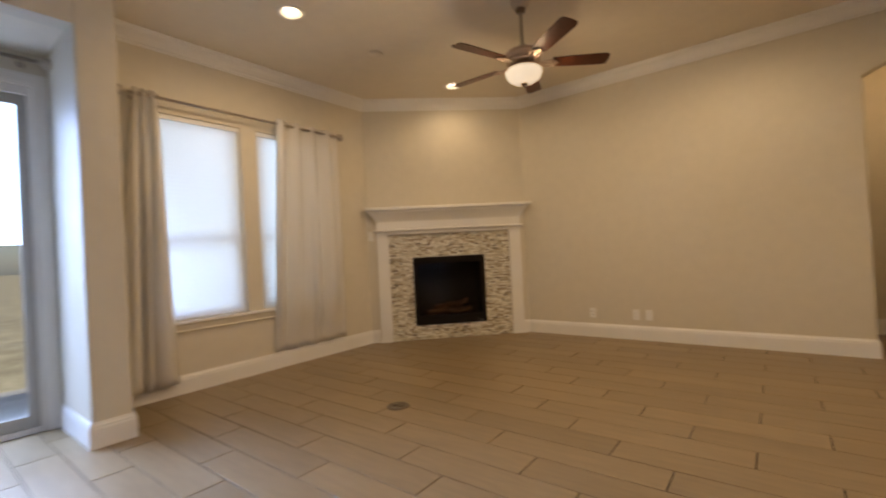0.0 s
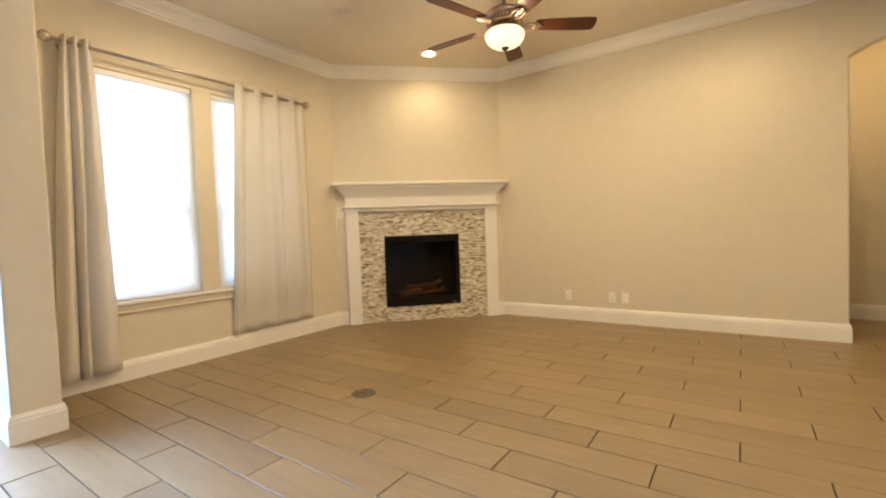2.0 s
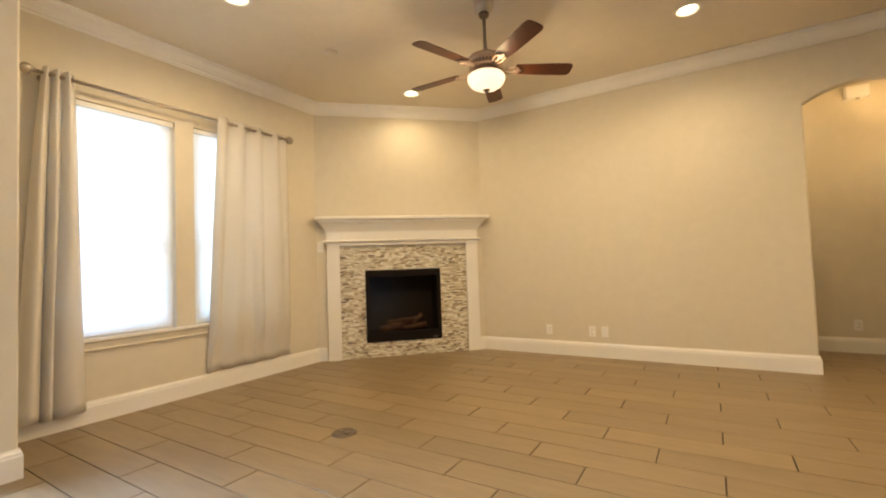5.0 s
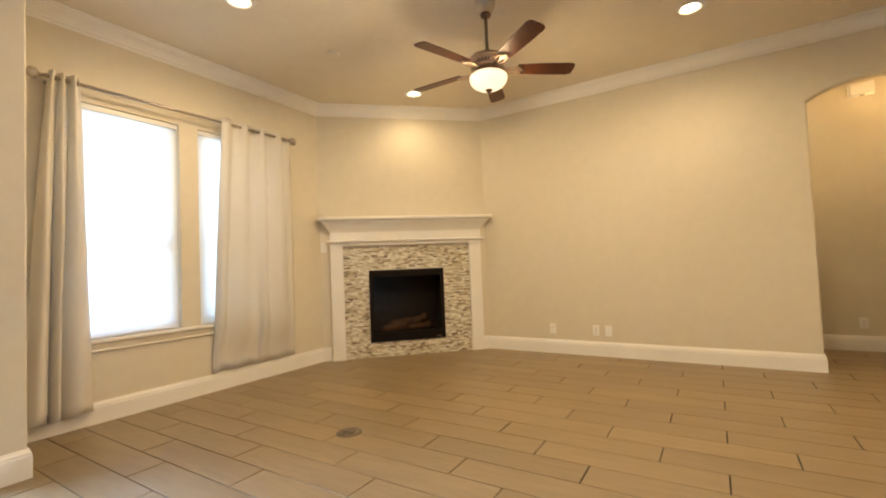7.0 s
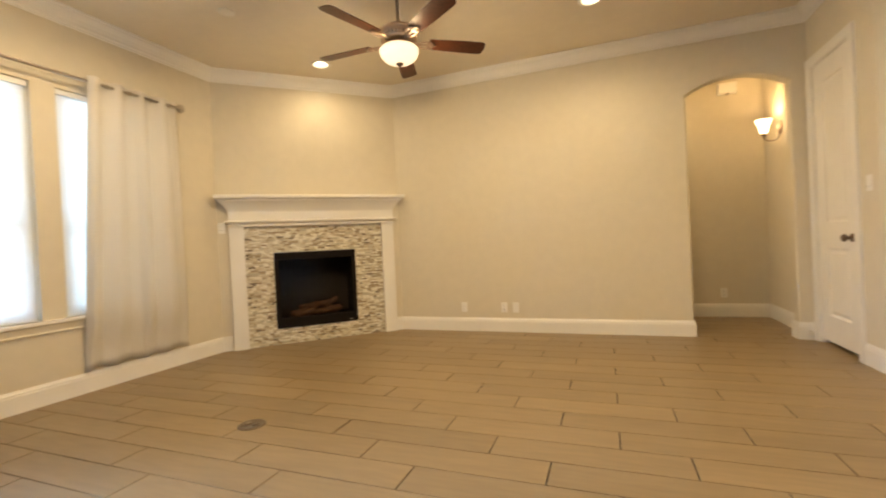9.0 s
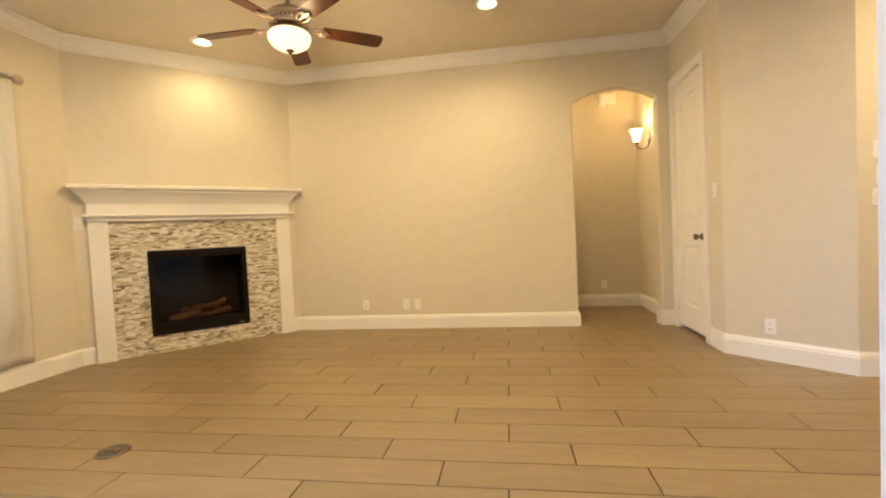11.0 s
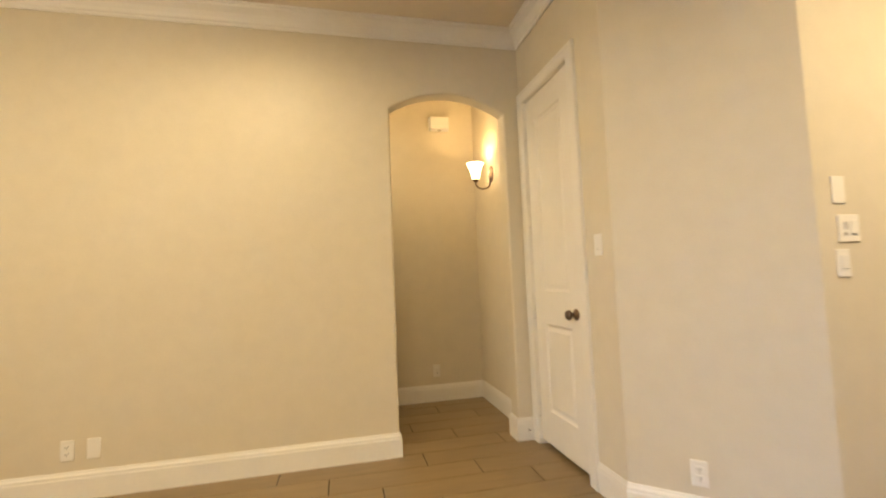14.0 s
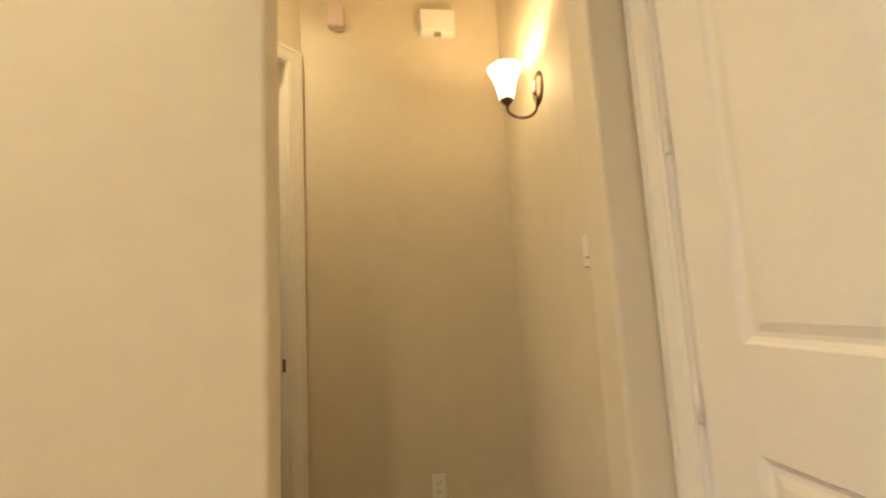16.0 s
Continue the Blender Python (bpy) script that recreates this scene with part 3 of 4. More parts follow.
curtain((2.345, 2.515), (2.205, 2.60), 0.115, (0.33, 0.17, 0.50), 0.056, 3, "pale grey linen grommet curtain pushed together beside the window", 0.8, 1.0, 0.0)
curtain((3.585, 4.345), (3.49, 4.40), 0.182, (0.22, 0.27, 0.23, 0.28), 0.040, 8, "pale grey linen grommet curtain hanging in broad folds", 1.0, 0.2, 0.026)

# ---------- fireplace ----------
fire = thing("fireplace", "corner gas fireplace with white mantel and mosaic strip tile surround", "fireplace")
ML, MR = 0.114, 1.955                       # outer edges of the legs along the wall


def on_fire(x0, y0, z0, x1, y1, z1, r=0.003):
    return soft_box(x0, -y1, z0, x1, -y0, z1, r, FIRE)


for nm, a, b in (("mantel_leg", ML, ML + 0.150), ("mantel_leg", MR - 0.150, MR)):
    leg = merge(on_fire(a, 0, 0, b, 0.050, 1.345), on_fire(a - 0.004, 0, 0, b + 0.004, 0.055, 0.02, 0.002))
    part(nm, leg, TRIM, fire)
bm = bmesh.new()
levels = [(0.055, 1.345), (0.066, 1.345), (0.066, 1.368), (0.060, 1.372), (0.078, 1.378), (0.098, 1.385), (0.103, 1.394), (0.098, 1.403), (0.062, 1.410), (0.062, 1.500), (0.066, 1.512), (0.078, 1.530), (0.098, 1.556), (0.124, 1.586), (0.146, 1.606), (0.158, 1.616), (0.160, 1.632), (0.172, 1.636), (0.180, 1.642), (0.198, 1.644), (0.200, 1.650), (0.200, 1.672), (0.196, 1.678)]
rings = []
for p, z in levels:
    e = (p - 0.062) * 0.88
    rings.append([bm.verts.new(FIRE @ Vector(v)) for v in ((ML - e, 0, z), (ML - e, -p, z), (MR + e, -p, z), (MR + e, 0, z))])
for a, b in zip(rings, rings[1:]):
    for i in range(4):
        bm.faces.new((a[i], a[(i + 1) % 4], b[(i + 1) % 4], b[i]))
bm.faces.new(rings[0])
bm.faces.new(rings[-1])
bmesh.ops.recalc_face_normals(bm, faces=bm.faces[:])
part("mantel_shelf", bm, TRIM, fire, "white mantel shelf with a cove moulding")

TU0, TU1, TZ = ML + 0.150, MR - 0.150, 1.345
FU0, FU1, FB0, FB1 = 0.556, 1.468, 0.183, 1.040
bm = bmesh.new()
for a in ((TU0, 0.0, FU0 + 0.01, TZ), (FU1 - 0.01, 0.0, TU1, TZ), (FU0 + 0.01, 0.0, FU1 - 0.01, FB0 + 0.01), (FU0 + 0.01, FB1 - 0.01, FU1 - 0.01, TZ)):
    box(bm, a[0], -0.010, a[1], a[2], 0, a[3], FIRE)
bed = part("mortar_bed", bm, MORTAR, fire)

# metal frame, lining, logs, glass
fr = bmesh.new()
for a in ((FU0, FB0, FU0 + 0.045, FB1), (FU1 - 0.045, FB0, FU1, FB1), (FU0 + 0.045, FB0, FU1 - 0.045, FB0 + 0.115), (FU0 + 0.045, FB1 - 0.075, FU1 - 0.045, FB1)):
    box(fr, a[0], -0.030, a[1], a[2], 0.02, a[3], FIRE)
box(fr, FU0 + 0.02, -0.046, FB1 - 0.052, FU1 - 0.02, -0.030, FB1 - 0.034, FIRE)
box(fr, FU0 + 0.045, -0.036, FB1 - 0.082, FU1 - 0.045, -0.022, FB1 - 0.074, FIRE)
surround = part("fire_frame", fr, BLACK, fire, "black steel fire frame")
part("maker_badge", on_fire(FU1 - 0.105, 0.030, FB0 + 0.022, FU1 - 0.055, 0.0315, FB0 + 0.030, 0.0005), STEEL, surround)
ln = bmesh.new()
x0, x1, z0, z1, dp = FU0 + 0.04, FU1 - 0.04, FB0 + 0.08, FB1 - 0.06, 0.34
box(ln, x0, dp, z0, x1, dp + 0.02, z1, FIRE)
box(ln, x0 - 0.02, 0.02, z0, x0, dp, z1, FIRE)
box(ln, x1, 0.02, z0, x1 + 0.02, dp, z1, FIRE)
box(ln, x0, 0.02, z0 - 0.02, x1, dp, z0, FIRE)
box(ln, x0, 0.02, z1, x1, dp, z1 + 0.02, FIRE)
part("firebox", ln, SOOT, fire)
for a, b, r in (((0.72, 0.20, 0.30), (1.30, 0.24, 0.31), 0.045), ((0.75, 0.13, 0.29), (1.00, 0.17, 0.36), 0.036), ((1.04, 0.15, 0.30), (1.30, 0.12, 0.35), 0.038), ((0.82, 0.22, 0.37), (1.16, 0.12, 0.42), 0.034), ((1.10, 0.11, 0.37), (1.26, 0.24, 0.45), 0.030)):
    pts = [FIRE @ Vector(a).lerp(Vector(b), i / 6) + Vector((0, 0, 0.008 * math.sin(2.3 * i))) for i in range(7)]
    part("log", tube(pts, r, 10, [0.85, 1.0, 0.93, 1.06, 0.95, 1.0, 0.82]), LOG, fire, "charred ceramic log")
gl = bmesh.new()
box(gl, FU0 + 0.045, -0.016, FB0 + 0.115, FU1 - 0.045, -0.010, FB1 - 0.082, FIRE)
pane = part("fire_glass", gl, DARKGLASS, fire, "dark reflective fire glass")
pane.visible_shadow = False

# ---------- ceiling fan ----------
fan = thing("ceiling_fan", "brushed nickel ceiling fan with five dark walnut blades, lit bowl", "ceiling fan")
FM = pose(*FAN, 0)
part("canopy", lathe([(0, CZ), (0.066, CZ), (0.074, CZ - 0.008), (0.076, CZ - 0.024), (0.074, CZ - 0.060), (0.066, CZ - 0.086), (0.050, CZ - 0.104), (0.040, CZ - 0.108), (0, CZ - 0.108)], 32, FM), NICKEL, fan)
part("canopy_collar", lathe([(0, CZ - 0.100), (0.038, CZ - 0.106), (0.040, CZ - 0.120), (0.032, CZ - 0.136), (0, CZ - 0.138)], 24, FM), BRONZE, fan)
part("downrod", lathe([(0, CZ - 0.10), (0.0125, CZ - 0.10), (0.0125, 2.66), (0.026, 2.655), (0.026, 2.618), (0, 2.618)], 18, FM), NICKEL, fan)
MM = FM @ pose(0, 0, -0.042)
body = part("motor_housing", lathe([(0, 2.664), (0.040, 2.663), (0.080, 2.657), (0.122, 2.641), (0.139, 2.622), (0.141, 2.609), (0.132, 2.600), (0.120, 2.596), (0.120, 2.572), (0.128, 2.566), (0.128, 2.556), (0.108, 2.548), (0.070, 2.542), (0, 2.542)], 40, MM), FANMETAL, fan)
for k in range(30):
    m = MM @ pose(0, 0, 0, 0, 0, k * 12)
    part("vent_slot", soft_box(0.1195, -0.004, 2.5740, 0.1225, 0.004, 2.5940, 0.001, m, 1), SLOT, body)
part("switch_housing", lathe([(0, 2.503), (0.062, 2.503), (0.067, 2.498), (0.064, 2.490), (0.066, 2.486), (0.080, 2.482), (0.116, 2.474), (0.120, 2.466), (0.118, 2.458), (0, 2.458)], 32, FM), FANMETAL, fan)
bowl = part("glass_bowl", lathe([(0.118, 2.464), (0.128, 2.463), (0.138, 2.450), (0.139, 2.434), (0.130, 2.408), (0.110, 2.384), (0.080, 2.366), (0.046, 2.357), (0.016, 2.354)], 40, FM), BOWL, fan, "glowing alabaster glass bowl")
bowl.visible_shadow = False
part("finial", lathe([(0, 2.364), (0.026, 2.359), (0.029, 2.352), (0.022, 2.345), (0.010, 2.341), (0.012, 2.336), (0.008, 2.330), (0, 2.328)], 20, FM), BRONZE, bowl)
BLADE0 = 36.0


def blade_outline():
    pts = [(0.0, -0.052), (0.10, -0.058), (0.25, -0.064), (0.39, -0.066), (0.415, -0.060), (0.428, -0.046), (0.432, 0.0)]
    return pts + [(x, -y) for x, y in reversed(pts[:-1])]


for k in range(5):
    m = FM @ pose(0, 0, 2.508, 0, 0, BLADE0 + 72 * k)
    tilt = m @ pose(0.220, 0, 0.0, -12, 0, 0)
    part("blade", slab(blade_outline(), 0.006, tilt), WALNUT, fan, "dark walnut blade")
    scroll = [(-0.112, 0.006), (-0.085, 0.016), (-0.055, 0.031), (-0.020, 0.037), (0.012, 0.031), (0.026, 0.018), (0.016, 0.008), (0.000, 0.012), (-0.008, 0.020)]
    iron = tube([tilt @ Vector((-0.115, 0, -0.006)), m @ Vector((0.10, 0, 0.020))], 0.011, 8)
    for side in (-1, 1):
        iron = merge(iron, tube([tilt @ Vector((a, side * c, -0.009)) for a, c in scroll], 0.0065, 8))
    iron = merge(iron, slab([(-0.118, -0.008), (-0.04, -0.006), (0.030, -0.010), (0.052, 0.0), (0.030, 0.010), (-0.04, 0.006), (-0.118, 0.008)], 0.006, tilt @ pose(0, 0, -0.010)))
    part("blade_iron", iron, FANMETAL, fan, "scrolled nickel blade iron")

# ---------- ceiling fixtures ----------


def downlight(x, y):
    d = thing("recessed_downlight", "round white recessed downlight, lit, flush in the ceiling", "downlight", "recessed downlights")
    m = pose(x, y, CZ)
    part("trim_ring", lathe([(0.075, 0.001), (0.077, -0.006), (0.086, -0.009), (0.102, -0.007), (0.109, -0.001), (0.109, -0.0002), (0.077, 0.001)], 36, m), TRIM, d)
    part("baffle", lathe([(0.0752, -0.001), (0.070, 0.014), (0.066, 0.032), (0.066, 0.060), (0.0, 0.062)], 32, m), TRIM, d, "white cone inside the fitting")
    lens = part("lens", lathe([(0, 0.034), (0.040, 0.0345), (0.0655, 0.038), (0.0655, 0.041), (0, 0.041)], 32, m), LED, d, "bright warm lens")
    lens.visible_shadow = False


# includes a fitting for the added hall fill lamp, out of view
for x, y, watts in DOWNLIGHTS:
    downlight(x, y)
plate = thing("ceiling_cover_plate", "small round cover plate painted like the ceiling", "cover plate")
part("cover", lathe([(0, -0.012), (0.052, -0.011), (0.062, -0.006), (0.064, 0.0), (0, 0.0)], 32, pose(-1.84, 4.06, CZ)), CEIL, plate)

# ---------- closet door ----------


def panel_door(name, label, to_wall, y0, y1, z0, z1, panels, inset):
    """A moulded two-panel leaf in its own frame: x out of the room side, y along, z up, placed by to_wall."""
    door = tagged(new(name), label, "door", "", "structure")
    cuts_y = [y0, panels[0][0], panels[0][1], y1]
    zs = [z0] + [v for p in sorted(panels, key=lambda q: q[2]) for v in (p[2], p[3])] + [z1]
    for a, b, c, d in ((cuts_y[0], zs[0], cuts_y[1], zs[-1]), (cuts_y[2], zs[0], cuts_y[3], zs[-1])):
        part("stile", soft_box(inset, a, b, inset + 0.040, c, d, 0.0008, to_wall, 1), DOORWHITE, door)
    for i in range(0, len(zs), 2):
        part("rail", soft_box(inset, cuts_y[1], zs[i], inset + 0.040, cuts_y[2], zs[i + 1], 0.0004, to_wall, 1), DOORWHITE, door)
    for py0, py1, pz0, pz1 in panels:
        pb = bmesh.new()
        steps = [(0.0, 0.000), (0.006, 0.009), (0.016, 0.013), (0.026, 0.012), (0.046, 0.005)]
        rings = []
        for s, dep in steps:
            rings.append([pb.verts.new((inset + dep, a, b)) for a, b in ((py0 + s, pz0 + s), (py1 - s, pz0 + s), (py1 - s, pz1 - s), (py0 + s, pz1 - s))])
        for a, b in zip(rings, rings[1:]):
            for i in range(4):
                pb.faces.new((a[i], a[(i + 1) % 4], b[(i + 1) % 4], b[i]))
        pb.faces.new(rings[-1])
        back = [pb.verts.new((inset + 0.030, a, b)) for a, b in ((py0, pz0), (py1, pz0), (py1, pz1), (py0, pz1))]
        for i in range(4):
            pb.faces.new((back[i], back[(i + 1) % 4], rings[0][(i + 1) % 4], rings[0][i]))
        pb.faces.new(back)
        bmesh.ops.recalc_face_normals(pb, faces=pb.faces[:])
        bmesh.ops.transform(pb, matrix=to_wall, verts=pb.verts[:])
        part("door_panel", pb, DOORWHITE, door)
    return door


closet = panel_door("door_closet", "white two-panel closet door, closed, tall", pose(EX, 0, 0), DY0 + 0.008, DY1 - 0.008, 0.036, DZ - 0.006, [(5.648, 6.006, 1.072, 2.290), (5.648, 6.006, 0.262, 0.850)], 0.010)
casing(pose(EX, 0, 0), DY0, DY1, DZ, "trim_closet_door", "white moulded casing round the closet door")
jb = bmesh.new()
for y0, y1, z0, z1 in ((DY0, DY0 + 0.006, 0, DZ), (DY1 - 0.006, DY1, 0, DZ), (DY0 + 0.006, DY1 - 0.006, DZ - 0.004, DZ)):
    box(jb, EX, y0, z0, EX + 0.11, y1, z1)
structure("trim_closet_jamb", jb, TRIM, "white closet door jamb", "trim")
km = pose(EX + 0.010, 5.585, 0.942, 0, -90, 0)
knob = part("door_knob", lathe([(0, 0), (0.033, 0), (0.034, 0.004), (0.028, 0.010), (0.014, 0.013), (0.012, 0.030), (0.016, 0.036), (0.026, 0.042), (0.030, 0.052), (0.028, 0.062), (0.020, 0.069), (0, 0.071)], 28, km), BRONZE, closet, "round aged bronze knob")
for z in (0.24, 0.925, 1.58, 2.22):
    hb = lathe([(0, -0.045), (0.006, -0.045), (0.006, 0.045), (0, 0.045)], 10, pose(EX - 0.002, DY1 - 0.006, z))
    part("hinge", hb, DOORWHITE, closet)
    part("hinge_pin", lathe([(0, -0.050), (0.005, -0.050), (0.0065, -0.045), (0, -0.045)], 10, pose(EX - 0.002, DY1 - 0.006, z)), NICKEL, closet)
stop = thing("door_stop", "small bronze spring door stop screwed to the baseboard", "door stop")
part("stem", tube([(2.715, NY - 0.016, 0.075), (2.705, NY - 0.060, 0.072)], 0.007, 10), BRONZE, stop)
part("rubber_tip", lathe([(0, 0), (0.011, 0), (0.011, 0.012), (0, 0.014)], 14, look((2.705, NY - 0.056, 0.072), (2.715, NY, 0.074))), PLASTIC, stop)

# hall door
panel_door("door_hall", "white two-panel door in the hall, closed", HALL_SLANT, HD0 + 0.006, HD1 - 0.006, 0.015, DZ - 0.005, [(HD0 + 0.14, HD1 - 0.14, 1.072, 2.290), (HD0 + 0.14, HD1 - 0.14, 0.262, 0.850)], 0.060)
casing(HALL_SLANT, HD0, HD1, DZ, "trim_hall_door", "white casing round the hall door")
jb = bmesh.new()
for y0, y1, z0, z1 in ((HD0, HD0 + 0.005, 0, DZ), (HD1 - 0.005, HD1, 0, DZ), (HD0 + 0.005, HD1 - 0.005, DZ - 0.004, DZ)):
    box(jb, 0, y0, z0, 0.10, y1, z1, HALL_SLANT)
structure("trim_hall_jamb", jb, TRIM, "white hall door jamb", "trim")
latch = thing("latch_plate", "small dark bronze latch plate on the door jamb", "latch plate")
part("plate", soft_box(0.022, HD0 + 0.003, 0.900, 0.046, HD0 + 0.007, 0.960, 0.0008, HALL_SLANT), BRONZE, latch)

# ---------- wall plates ----------


def wall_plate(name, label, category, group, m, gangs, kind):
    """Cover plate in its own frame: x along the wall, -y into the room, z up from its middle."""
    w = 0.070 + 0.046 * (gangs - 1)
    t = thing(name, label, category, group)
    part("cover", soft_box(-w / 2, -0.0065, -0.0575, w / 2, 0, 0.0575, 0.0028, m), PLASTIC, t)
    for g in range(gangs):
        x = (g - (gangs - 1) / 2) * 0.046
        if kind == "outlet":
            for z in (-0.0195, 0.0195):
                face = part("receptacle", soft_box(x - 0.0165, -0.0085, z - 0.014, x + 0.0165, -0.0060, z + 0.014, 0.0012, m, 1), PLASTIC, t)
                for dx in (-0.0065, 0.0065):
                    part("slot", soft_box(x + dx - 0.0014, -0.0090, z - 0.004, x + dx + 0.0014, -0.0080, z + 0.006, 0.0002, m, 1), SLOT, face)
                part("slot", soft_box(x - 0.0022, -0.0090, z - 0.0105, x + 0.0022, -0.0080, z - 0.0065, 0.0002, m, 1), SLOT, face)
        elif kind == "rocker" or (kind == "mixed" and g > 0):
            part("rocker", soft_box(x - 0.0165, -0.0095, -0.033, x + 0.0165, -0.0055, 0.033, 0.0015, m @ pose(0, 0, 0, 3, 0, 0), 1), PLASTIC, t)
            part("rocker_gap", soft_box(x - 0.013, -0.0105, -0.0265, x + 0.013, -0.0088, -0.0235, 0.0002, m, 1), SLOT, t)
        elif kind == "mixed":
            part("slider", soft_box(x - 0.0040, -0.0125, -0.004, x + 0.0040, -0.0055, 0.026, 0.001, m, 1), DIALGREY, t)
            part("push_button", soft_box(x - 0.0060, -0.0100, -0.030, x + 0.0060, -0.0055, -0.016, 0.001, m, 1), DIALGREY, t)
    return t


NORTH_FACE = lambda x, z: pose(x, NY, z)
OUT = "white duplex outlet plate on the wall above the baseboard"
wall_plate("outlet", OUT, "outlet", "wall outlets", NORTH_FACE(-0.63, 0.283), 1, "outlet")
wall_plate("outlet", OUT, "outlet", "wall outlets", NORTH_FACE(-0.145, 0.281), 1, "outlet")
wall_plate("cable_plate", "white cover plate next to an outlet low on the wall", "wall plate", "", NORTH_FACE(-0.012, 0.281), 1, "blank")
wall_plate("outlet", OUT, "outlet", "wall outlets", SLANT @ pose(0.308, 0, 0.262), 1, "outlet")
wall_plate("outlet", "white outlet plate on the end wall of the hall", "outlet", "wall outlets", pose(2.298, HY, 0.290), 1, "outlet")
wall_plate("light_switch", "white rocker light switch beside the closet door", "light switch", "light switches", pose(EX, 5.297, 1.336, 0, 0, -90), 1, "rocker")
wall_plate("light_switch", "white rocker light switch in the hall", "light switch", "light switches", pose(EX, 6.605, 1.345, 0, 0, -90), 1, "rocker")
wall_plate("blank_plate", "blank white cover plate above the switches", "wall plate", "", pose(3.458, D1[1], 1.494), 1, "blank")
wall_plate("light_switch", "white double plate with a fan dial and a rocker switch", "light switch", "light switches", pose(3.496, D1[1], 1.332), 2, "mixed")
wall_plate("light_switch", "white rocker light switch under the double plate", "light switch", "light switches", pose(3.450, D1[1], 1.188), 1, "rocker")
wall_plate("light_switch", "white fireplace switch plate beside the mantel", "light switch", "light switches", FIRE @ pose(0.045, 0, 1.335), 1, "rocker")

# ---------- hall fixtures ----------
chime = thing("door_chime", "cream door chime box high on the hall wall", "door chime")
part("case", soft_box(2.315, HY - 0.062, 2.680, 2.508, HY, 2.806, 0.006), PLASTIC, chime)
part("backplate", soft_box(2.305, HY - 0.008, 2.672, 2.518, HY, 2.814, 0.003), PLASTIC, chime)
part("chime_tab", soft_box(2.395, HY - 0.045, 2.668, 2.430, HY - 0.015, 2.682, 0.002), STEEL, chime)
sens = thing("motion_sensor", "small pinkish white alarm sensor on the hall wall", "motion sensor")
part("case", soft_box(1.815, HY - 0.050, 2.690, 1.905, HY, 2.812, 0.010), material("pinkish_plastic", (0.66, 0.53, 0.53), 0.4), sens)

sc = thing("wall_sconce", "lit bronze wall sconce with a frosted bell glass shade", "wall sconce")
PY, PZ = 6.925, 2.115
part("backplate", lathe([(0, 0.022), (0.020, 0.021), (0.038, 0.016), (0.050, 0.010), (0.056, 0.005), (0.058, 0)], 32, pose(EX, PY, PZ, 0, -90, 0) @ Matrix.Diagonal((1.35, 1.05, 1, 1))), BRONZE, sc)
part("plate_boss", lathe([(0, 0.034), (0.016, 0.032), (0.026, 0.026), (0.030, 0.018), (0.030, 0.014), (0, 0.014)], 28, pose(EX, PY, PZ, 0, -90, 0) @ Matrix.Diagonal((1.25, 0.95, 1, 1))), NICKEL, sc, "polished centre of the backplate")
arm = [(EX - 0.015, PY, PZ - 0.02)]
SX, SY = 2.628, 6.95
for i in range(11):
    a = math.pi * i / 10
    arm.append((SX + 0.058 + 0.058 * math.cos(a) + 0.01 * (1 - i / 10), PY + (SY - PY) * i / 10, 2.025 - 0.045 * math.sin(a)))
arm.append((SX, SY, 2.055))
part("arm", tube(arm, 0.0065, 10), BRONZE, sc)
part("cup", lathe([(0, 2.045), (0.014, 2.045), (0.022, 2.056), (0.030, 2.064), (0.030, 2.072), (0, 2.072)], 20, pose(SX, SY, 0)), BRONZE, sc)
sh = part("glass_shade", lathe([(0.024, 2.070), (0.031, 2.074), (0.036, 2.092), (0.041, 2.118), (0.048, 2.148), (0.060, 2.182), (0.077, 2.214), (0.074, 2.215), (0.057, 2.184), (0.045, 2.149), (0.038, 2.119), (0.032, 2.079)], 36, pose(SX, SY, 0)), SHADE, sc, "glowing frosted bell shade")

# ---------- floor box ----------
fb = thing("floor_outlet_box", "round brushed metal floor outlet cover set in the tiles", "floor outlet")
part("rim", lathe([(0.0, 0.004), (0.060, 0.005), (0.066, 0.009), (0.074, 0.008), (0.082, 0.003), (0.083, 0.0), (0, 0.0)], 40, pose(-1.075, 3.345, 0)), BOXMETAL, fb)
for dx in (-0.028, 0.028):
    part("screw_cap", lathe([(0, 0.010), (0.018, 0.010), (0.021, 0.007), (0.021, 0.003), (0, 0.003)], 24, pose(-1.075 + dx, 3.345, 0)), BOXMETAL, fb)

# ---------- floor tiles ----------
floor_ob = tagged(new("floor"), "wood-look porcelain plank tiles laid in stepped thirds", "floor", "", "structure")
TL, TW, END, SIDE = 0.916, 0.206, 0.0076, 0.0054
ZONES = [(WX, 0.482, 3.9, 4.602), (WX, 4.602, EX + 0.58, 6.25), (HX, 6.25, EX, HY)]
shapes = {}


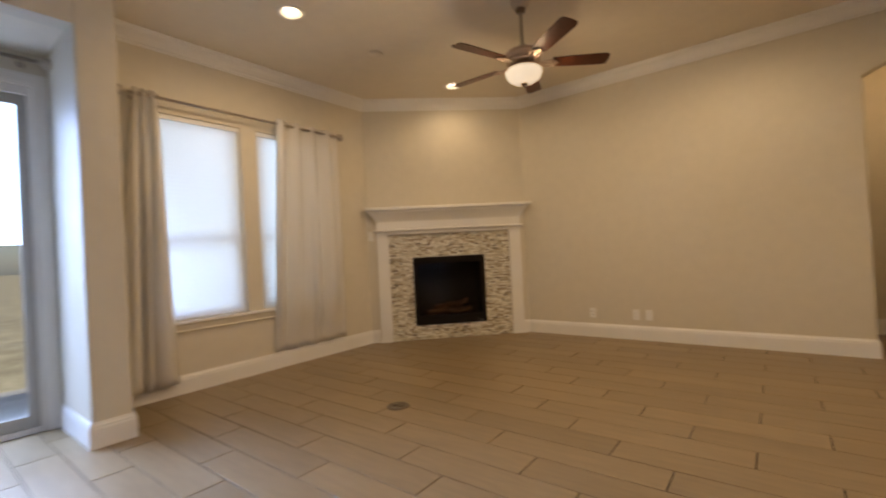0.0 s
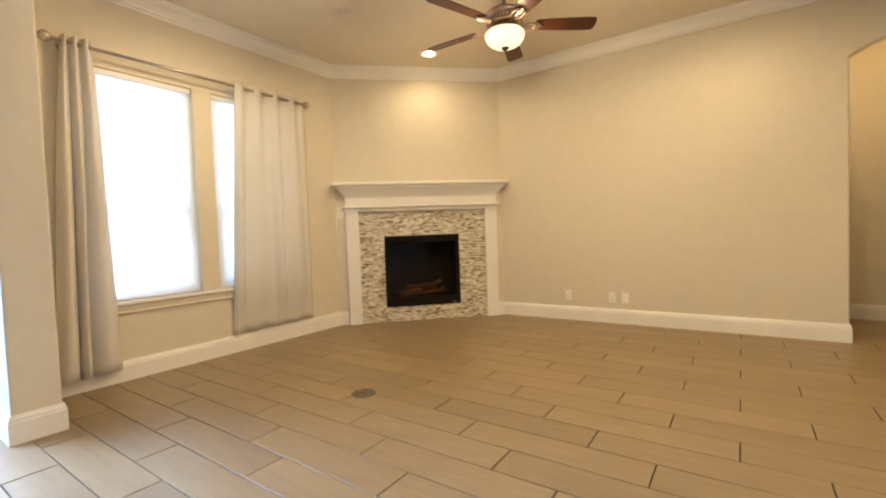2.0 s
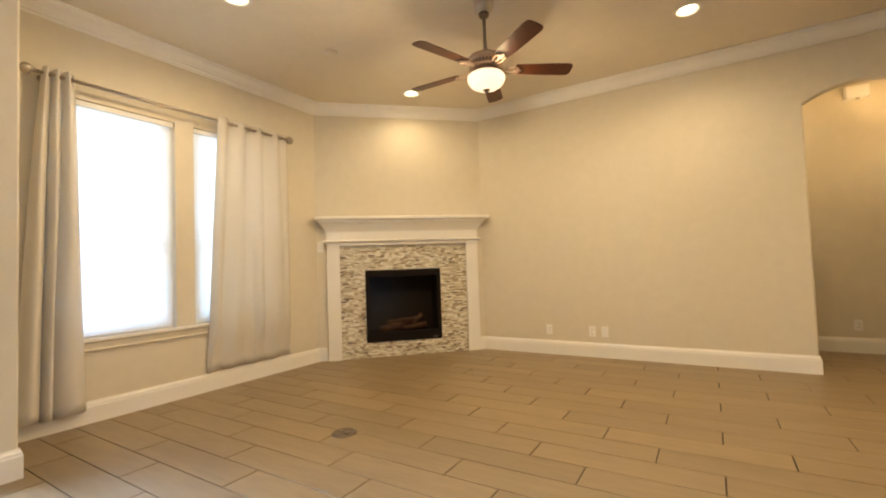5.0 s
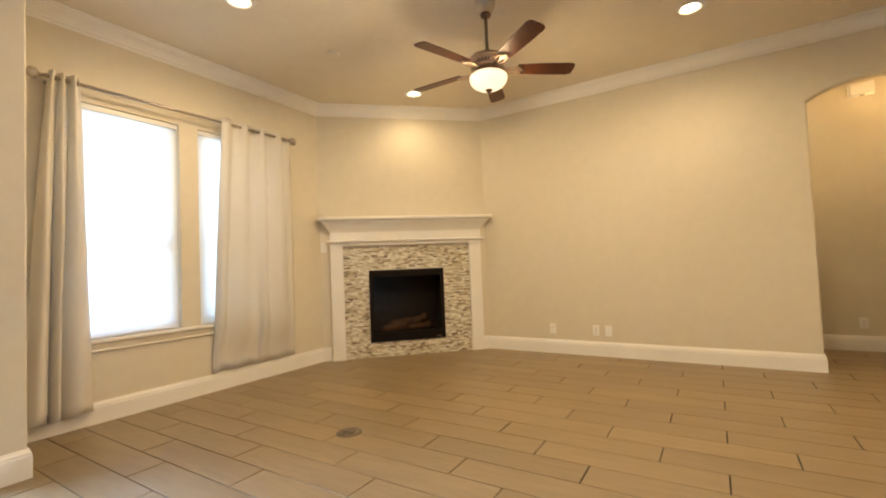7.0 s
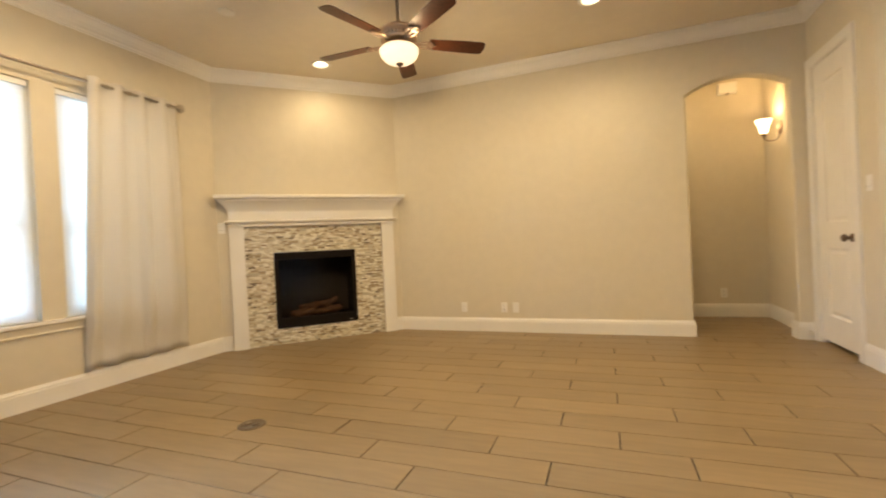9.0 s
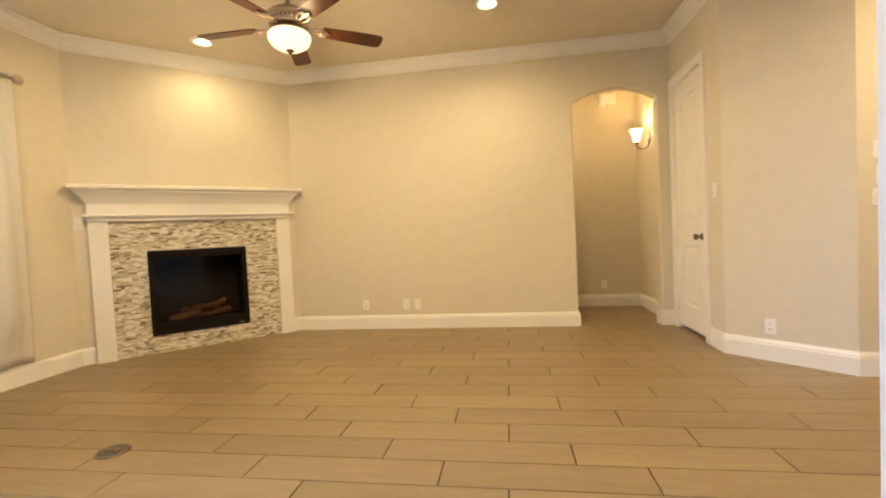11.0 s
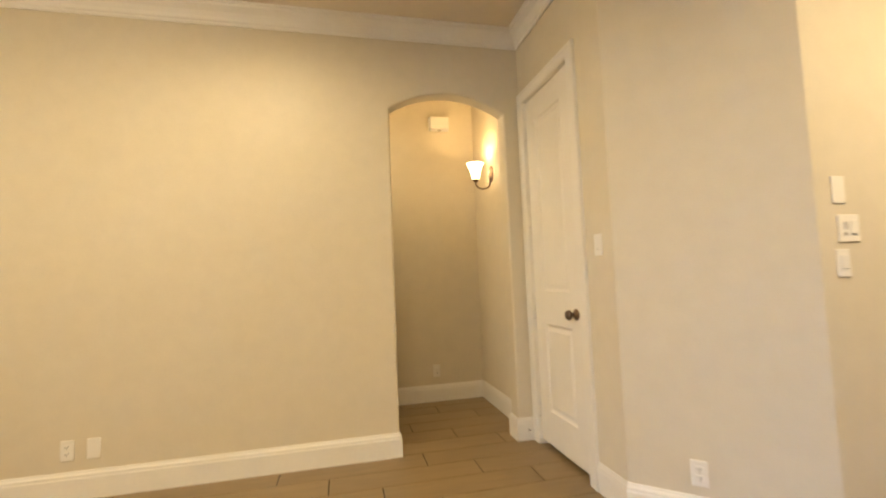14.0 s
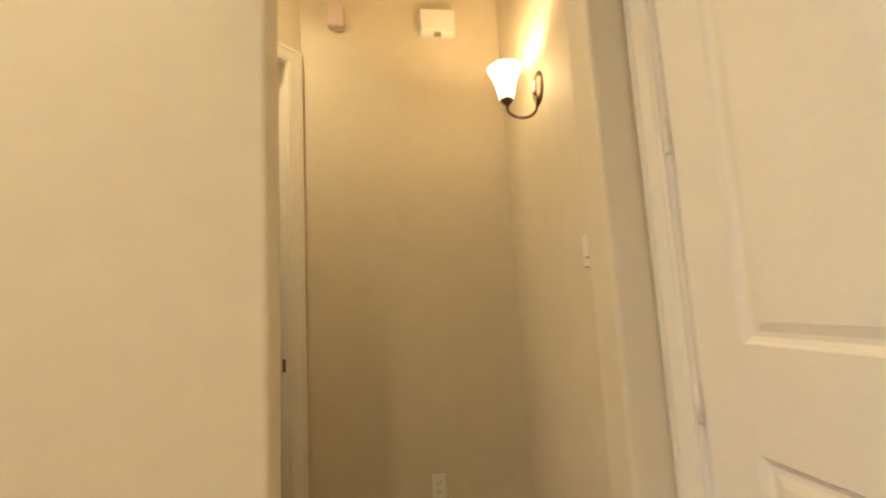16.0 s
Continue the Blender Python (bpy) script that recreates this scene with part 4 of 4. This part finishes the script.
def tile_mesh(w, d):
    key = (round(w, 3), round(d, 3))
    if key not in shapes:
        b = 0.0009
        co = [(-w / 2, -d / 2, -0.006), (w / 2, -d / 2, -0.006), (w / 2, d / 2, -0.006), (-w / 2, d / 2, -0.006),
              (-w / 2, -d / 2, -b), (w / 2, -d / 2, -b), (w / 2, d / 2, -b), (-w / 2, d / 2, -b),
              (-w / 2 + b, -d / 2 + b, 0), (w / 2 - b, -d / 2 + b, 0), (w / 2 - b, d / 2 - b, 0), (-w / 2 + b, d / 2 - b, 0)]
        fs = [(8, 9, 10, 11)] + [(i + k, (i + 1) % 4 + k, (i + 1) % 4 + k + 4, i + k + 4) for k in (0, 4) for i in range(4)]
        me = bpy.data.meshes.new("tile")
        me.from_pydata(co, [], fs)
        me.materials.append(TILE)
        shapes[key] = me
    return shapes[key]


def tiles_in(zone):
    zx0, zy0, zx1, zy1 = zone
    for k in range(-40, 20):
        ya, yb = 3.984 + TW * k, 3.984 + TW * (k + 1)
        ya2, yb2 = max(ya, zy0), min(yb, zy1)
        if yb2 - ya2 < 0.012:
            continue
        start = 1.322 - 0.3053 * k
        n0 = math.floor((zx0 - start) / TL)
        for n in range(n0, n0 + 14):
            xa, xb = max(start + TL * n, zx0), min(start + TL * (n + 1), zx1)
            if xb - xa > 0.012:
                yield xa + END / 2, ya2 + SIDE / 2, xb - END / 2, yb2 - SIDE / 2


for zone in ZONES:
    for xa, ya, xb, yb in tiles_in(zone):
        if (xb - P.x) * (Q.y - P.y) - (ya - P.y) * (Q.x - P.x) < 0:
            continue
        ob = new("tile", tile_mesh(xb - xa, yb - ya))
        ob.parent, ob.location = floor_ob, ((xa + xb) / 2, (ya + yb) / 2, 0)
co, fs = [], []
for zone in ((WX, SOUTH, EAST, 0.482), (3.9, 0.482, EAST, 4.602)):
    for xa, ya, xb, yb in tiles_in(zone):
        i = len(co)
        co += [(xa, ya, 0), (xb, ya, 0), (xb, yb, 0), (xa, yb, 0), (xa, ya, -0.006), (xb, ya, -0.006), (xb, yb, -0.006), (xa, yb, -0.006)]
        fs += [(i, i + 1, i + 2, i + 3), (i, i + 4, i + 5, i + 1), (i + 1, i + 5, i + 6, i + 2), (i + 2, i + 6, i + 7, i + 3), (i + 3, i + 7, i + 4, i)]
me = bpy.data.meshes.new("far_tiles")
me.from_pydata(co, [], fs)
me.materials.append(TILE_REST)
rest = tagged(new("far_tiles", me), kind="stuff")
rest.parent = floor_ob

# ---------- mosaic strips ----------
rnd = random.Random(11)
SH, SG = 0.0158, 0.0017
strips, near = [], []
z = SG
row = 0
while z + SH < TZ:
    u = TU0 - (0.026 if row % 2 else 0.0) - rnd.uniform(0, 0.012)
    while u < TU1:
        w = rnd.choice((0.048, 0.048, 0.048, 0.074, 0.030))
        a, b = max(u, TU0 + 0.001), min(u + w, TU1 - 0.001)
        pieces = [(a, b)]
        if z + SH > FB0 - 0.002 and z < FB1 + 0.002:
            pieces = [(a, min(b, FU0 - 0.001)), (max(a, FU1 + 0.001), b)]
        for a2, b2 in pieces:
            if b2 - a2 > 0.006:
                full = abs((b2 - a2) - w) < 1e-6
                (near if full and a2 > FU1 and 0.30 < z < 1.05 else strips).append((a2, b2, z, rnd.uniform(0.0005, 0.0045), w))
        u += w + SG
    z += SH + SG
    row += 1


def strip_faces(i):
    return [(i + 4, i + 5, i + 6, i + 7), (i, i + 1, i + 5, i + 4), (i + 1, i + 2, i + 6, i + 5), (i + 2, i + 3, i + 7, i + 6), (i + 3, i, i + 4, i + 7)]


def strip_points(a, b, z0, out):
    e = 0.0008
    return [Vector(v) for v in ((a, -0.010, z0), (b, -0.010, z0), (b, -0.010, z0 + SH), (a, -0.010, z0 + SH), (a + e, -0.012 - out, z0 + e), (b - e, -0.012 - out, z0 + e), (b - e, -0.012 - out, z0 + SH - e), (a + e, -0.012 - out, z0 + SH - e))]


parts_left = near[:290]
strips += near[290:]
co, fs = [], []
for a, b, z0, out, w in strips:
    i = len(co)
    co += [tuple(FIRE @ v) for v in strip_points(a, b, z0, out)]
    fs += strip_faces(i)
me = bpy.data.meshes.new("mosaic_infill")
me.from_pydata(co, [], fs)
me.materials.append(MOSAIC)
ms = tagged(new("mosaic_infill", me), "small glass and stone mosaic strips in cream, tan and brown", kind="stuff")
ms.parent = bed
strip_shapes = {}
for a, b, z0, out, w in parts_left:
    if w not in strip_shapes:
        me = bpy.data.meshes.new("mosaic_strip")
        me.from_pydata([tuple(v) for v in strip_points(0, w, 0, 0.0025)], [], strip_faces(0))
        me.materials.append(MOSAIC)
        strip_shapes[w] = me
    ob = new("mosaic_strip", strip_shapes[w])
    ob.parent = bed
    ob.matrix_local = FIRE @ pose(a, -(out - 0.0025) * 0.5, z0)
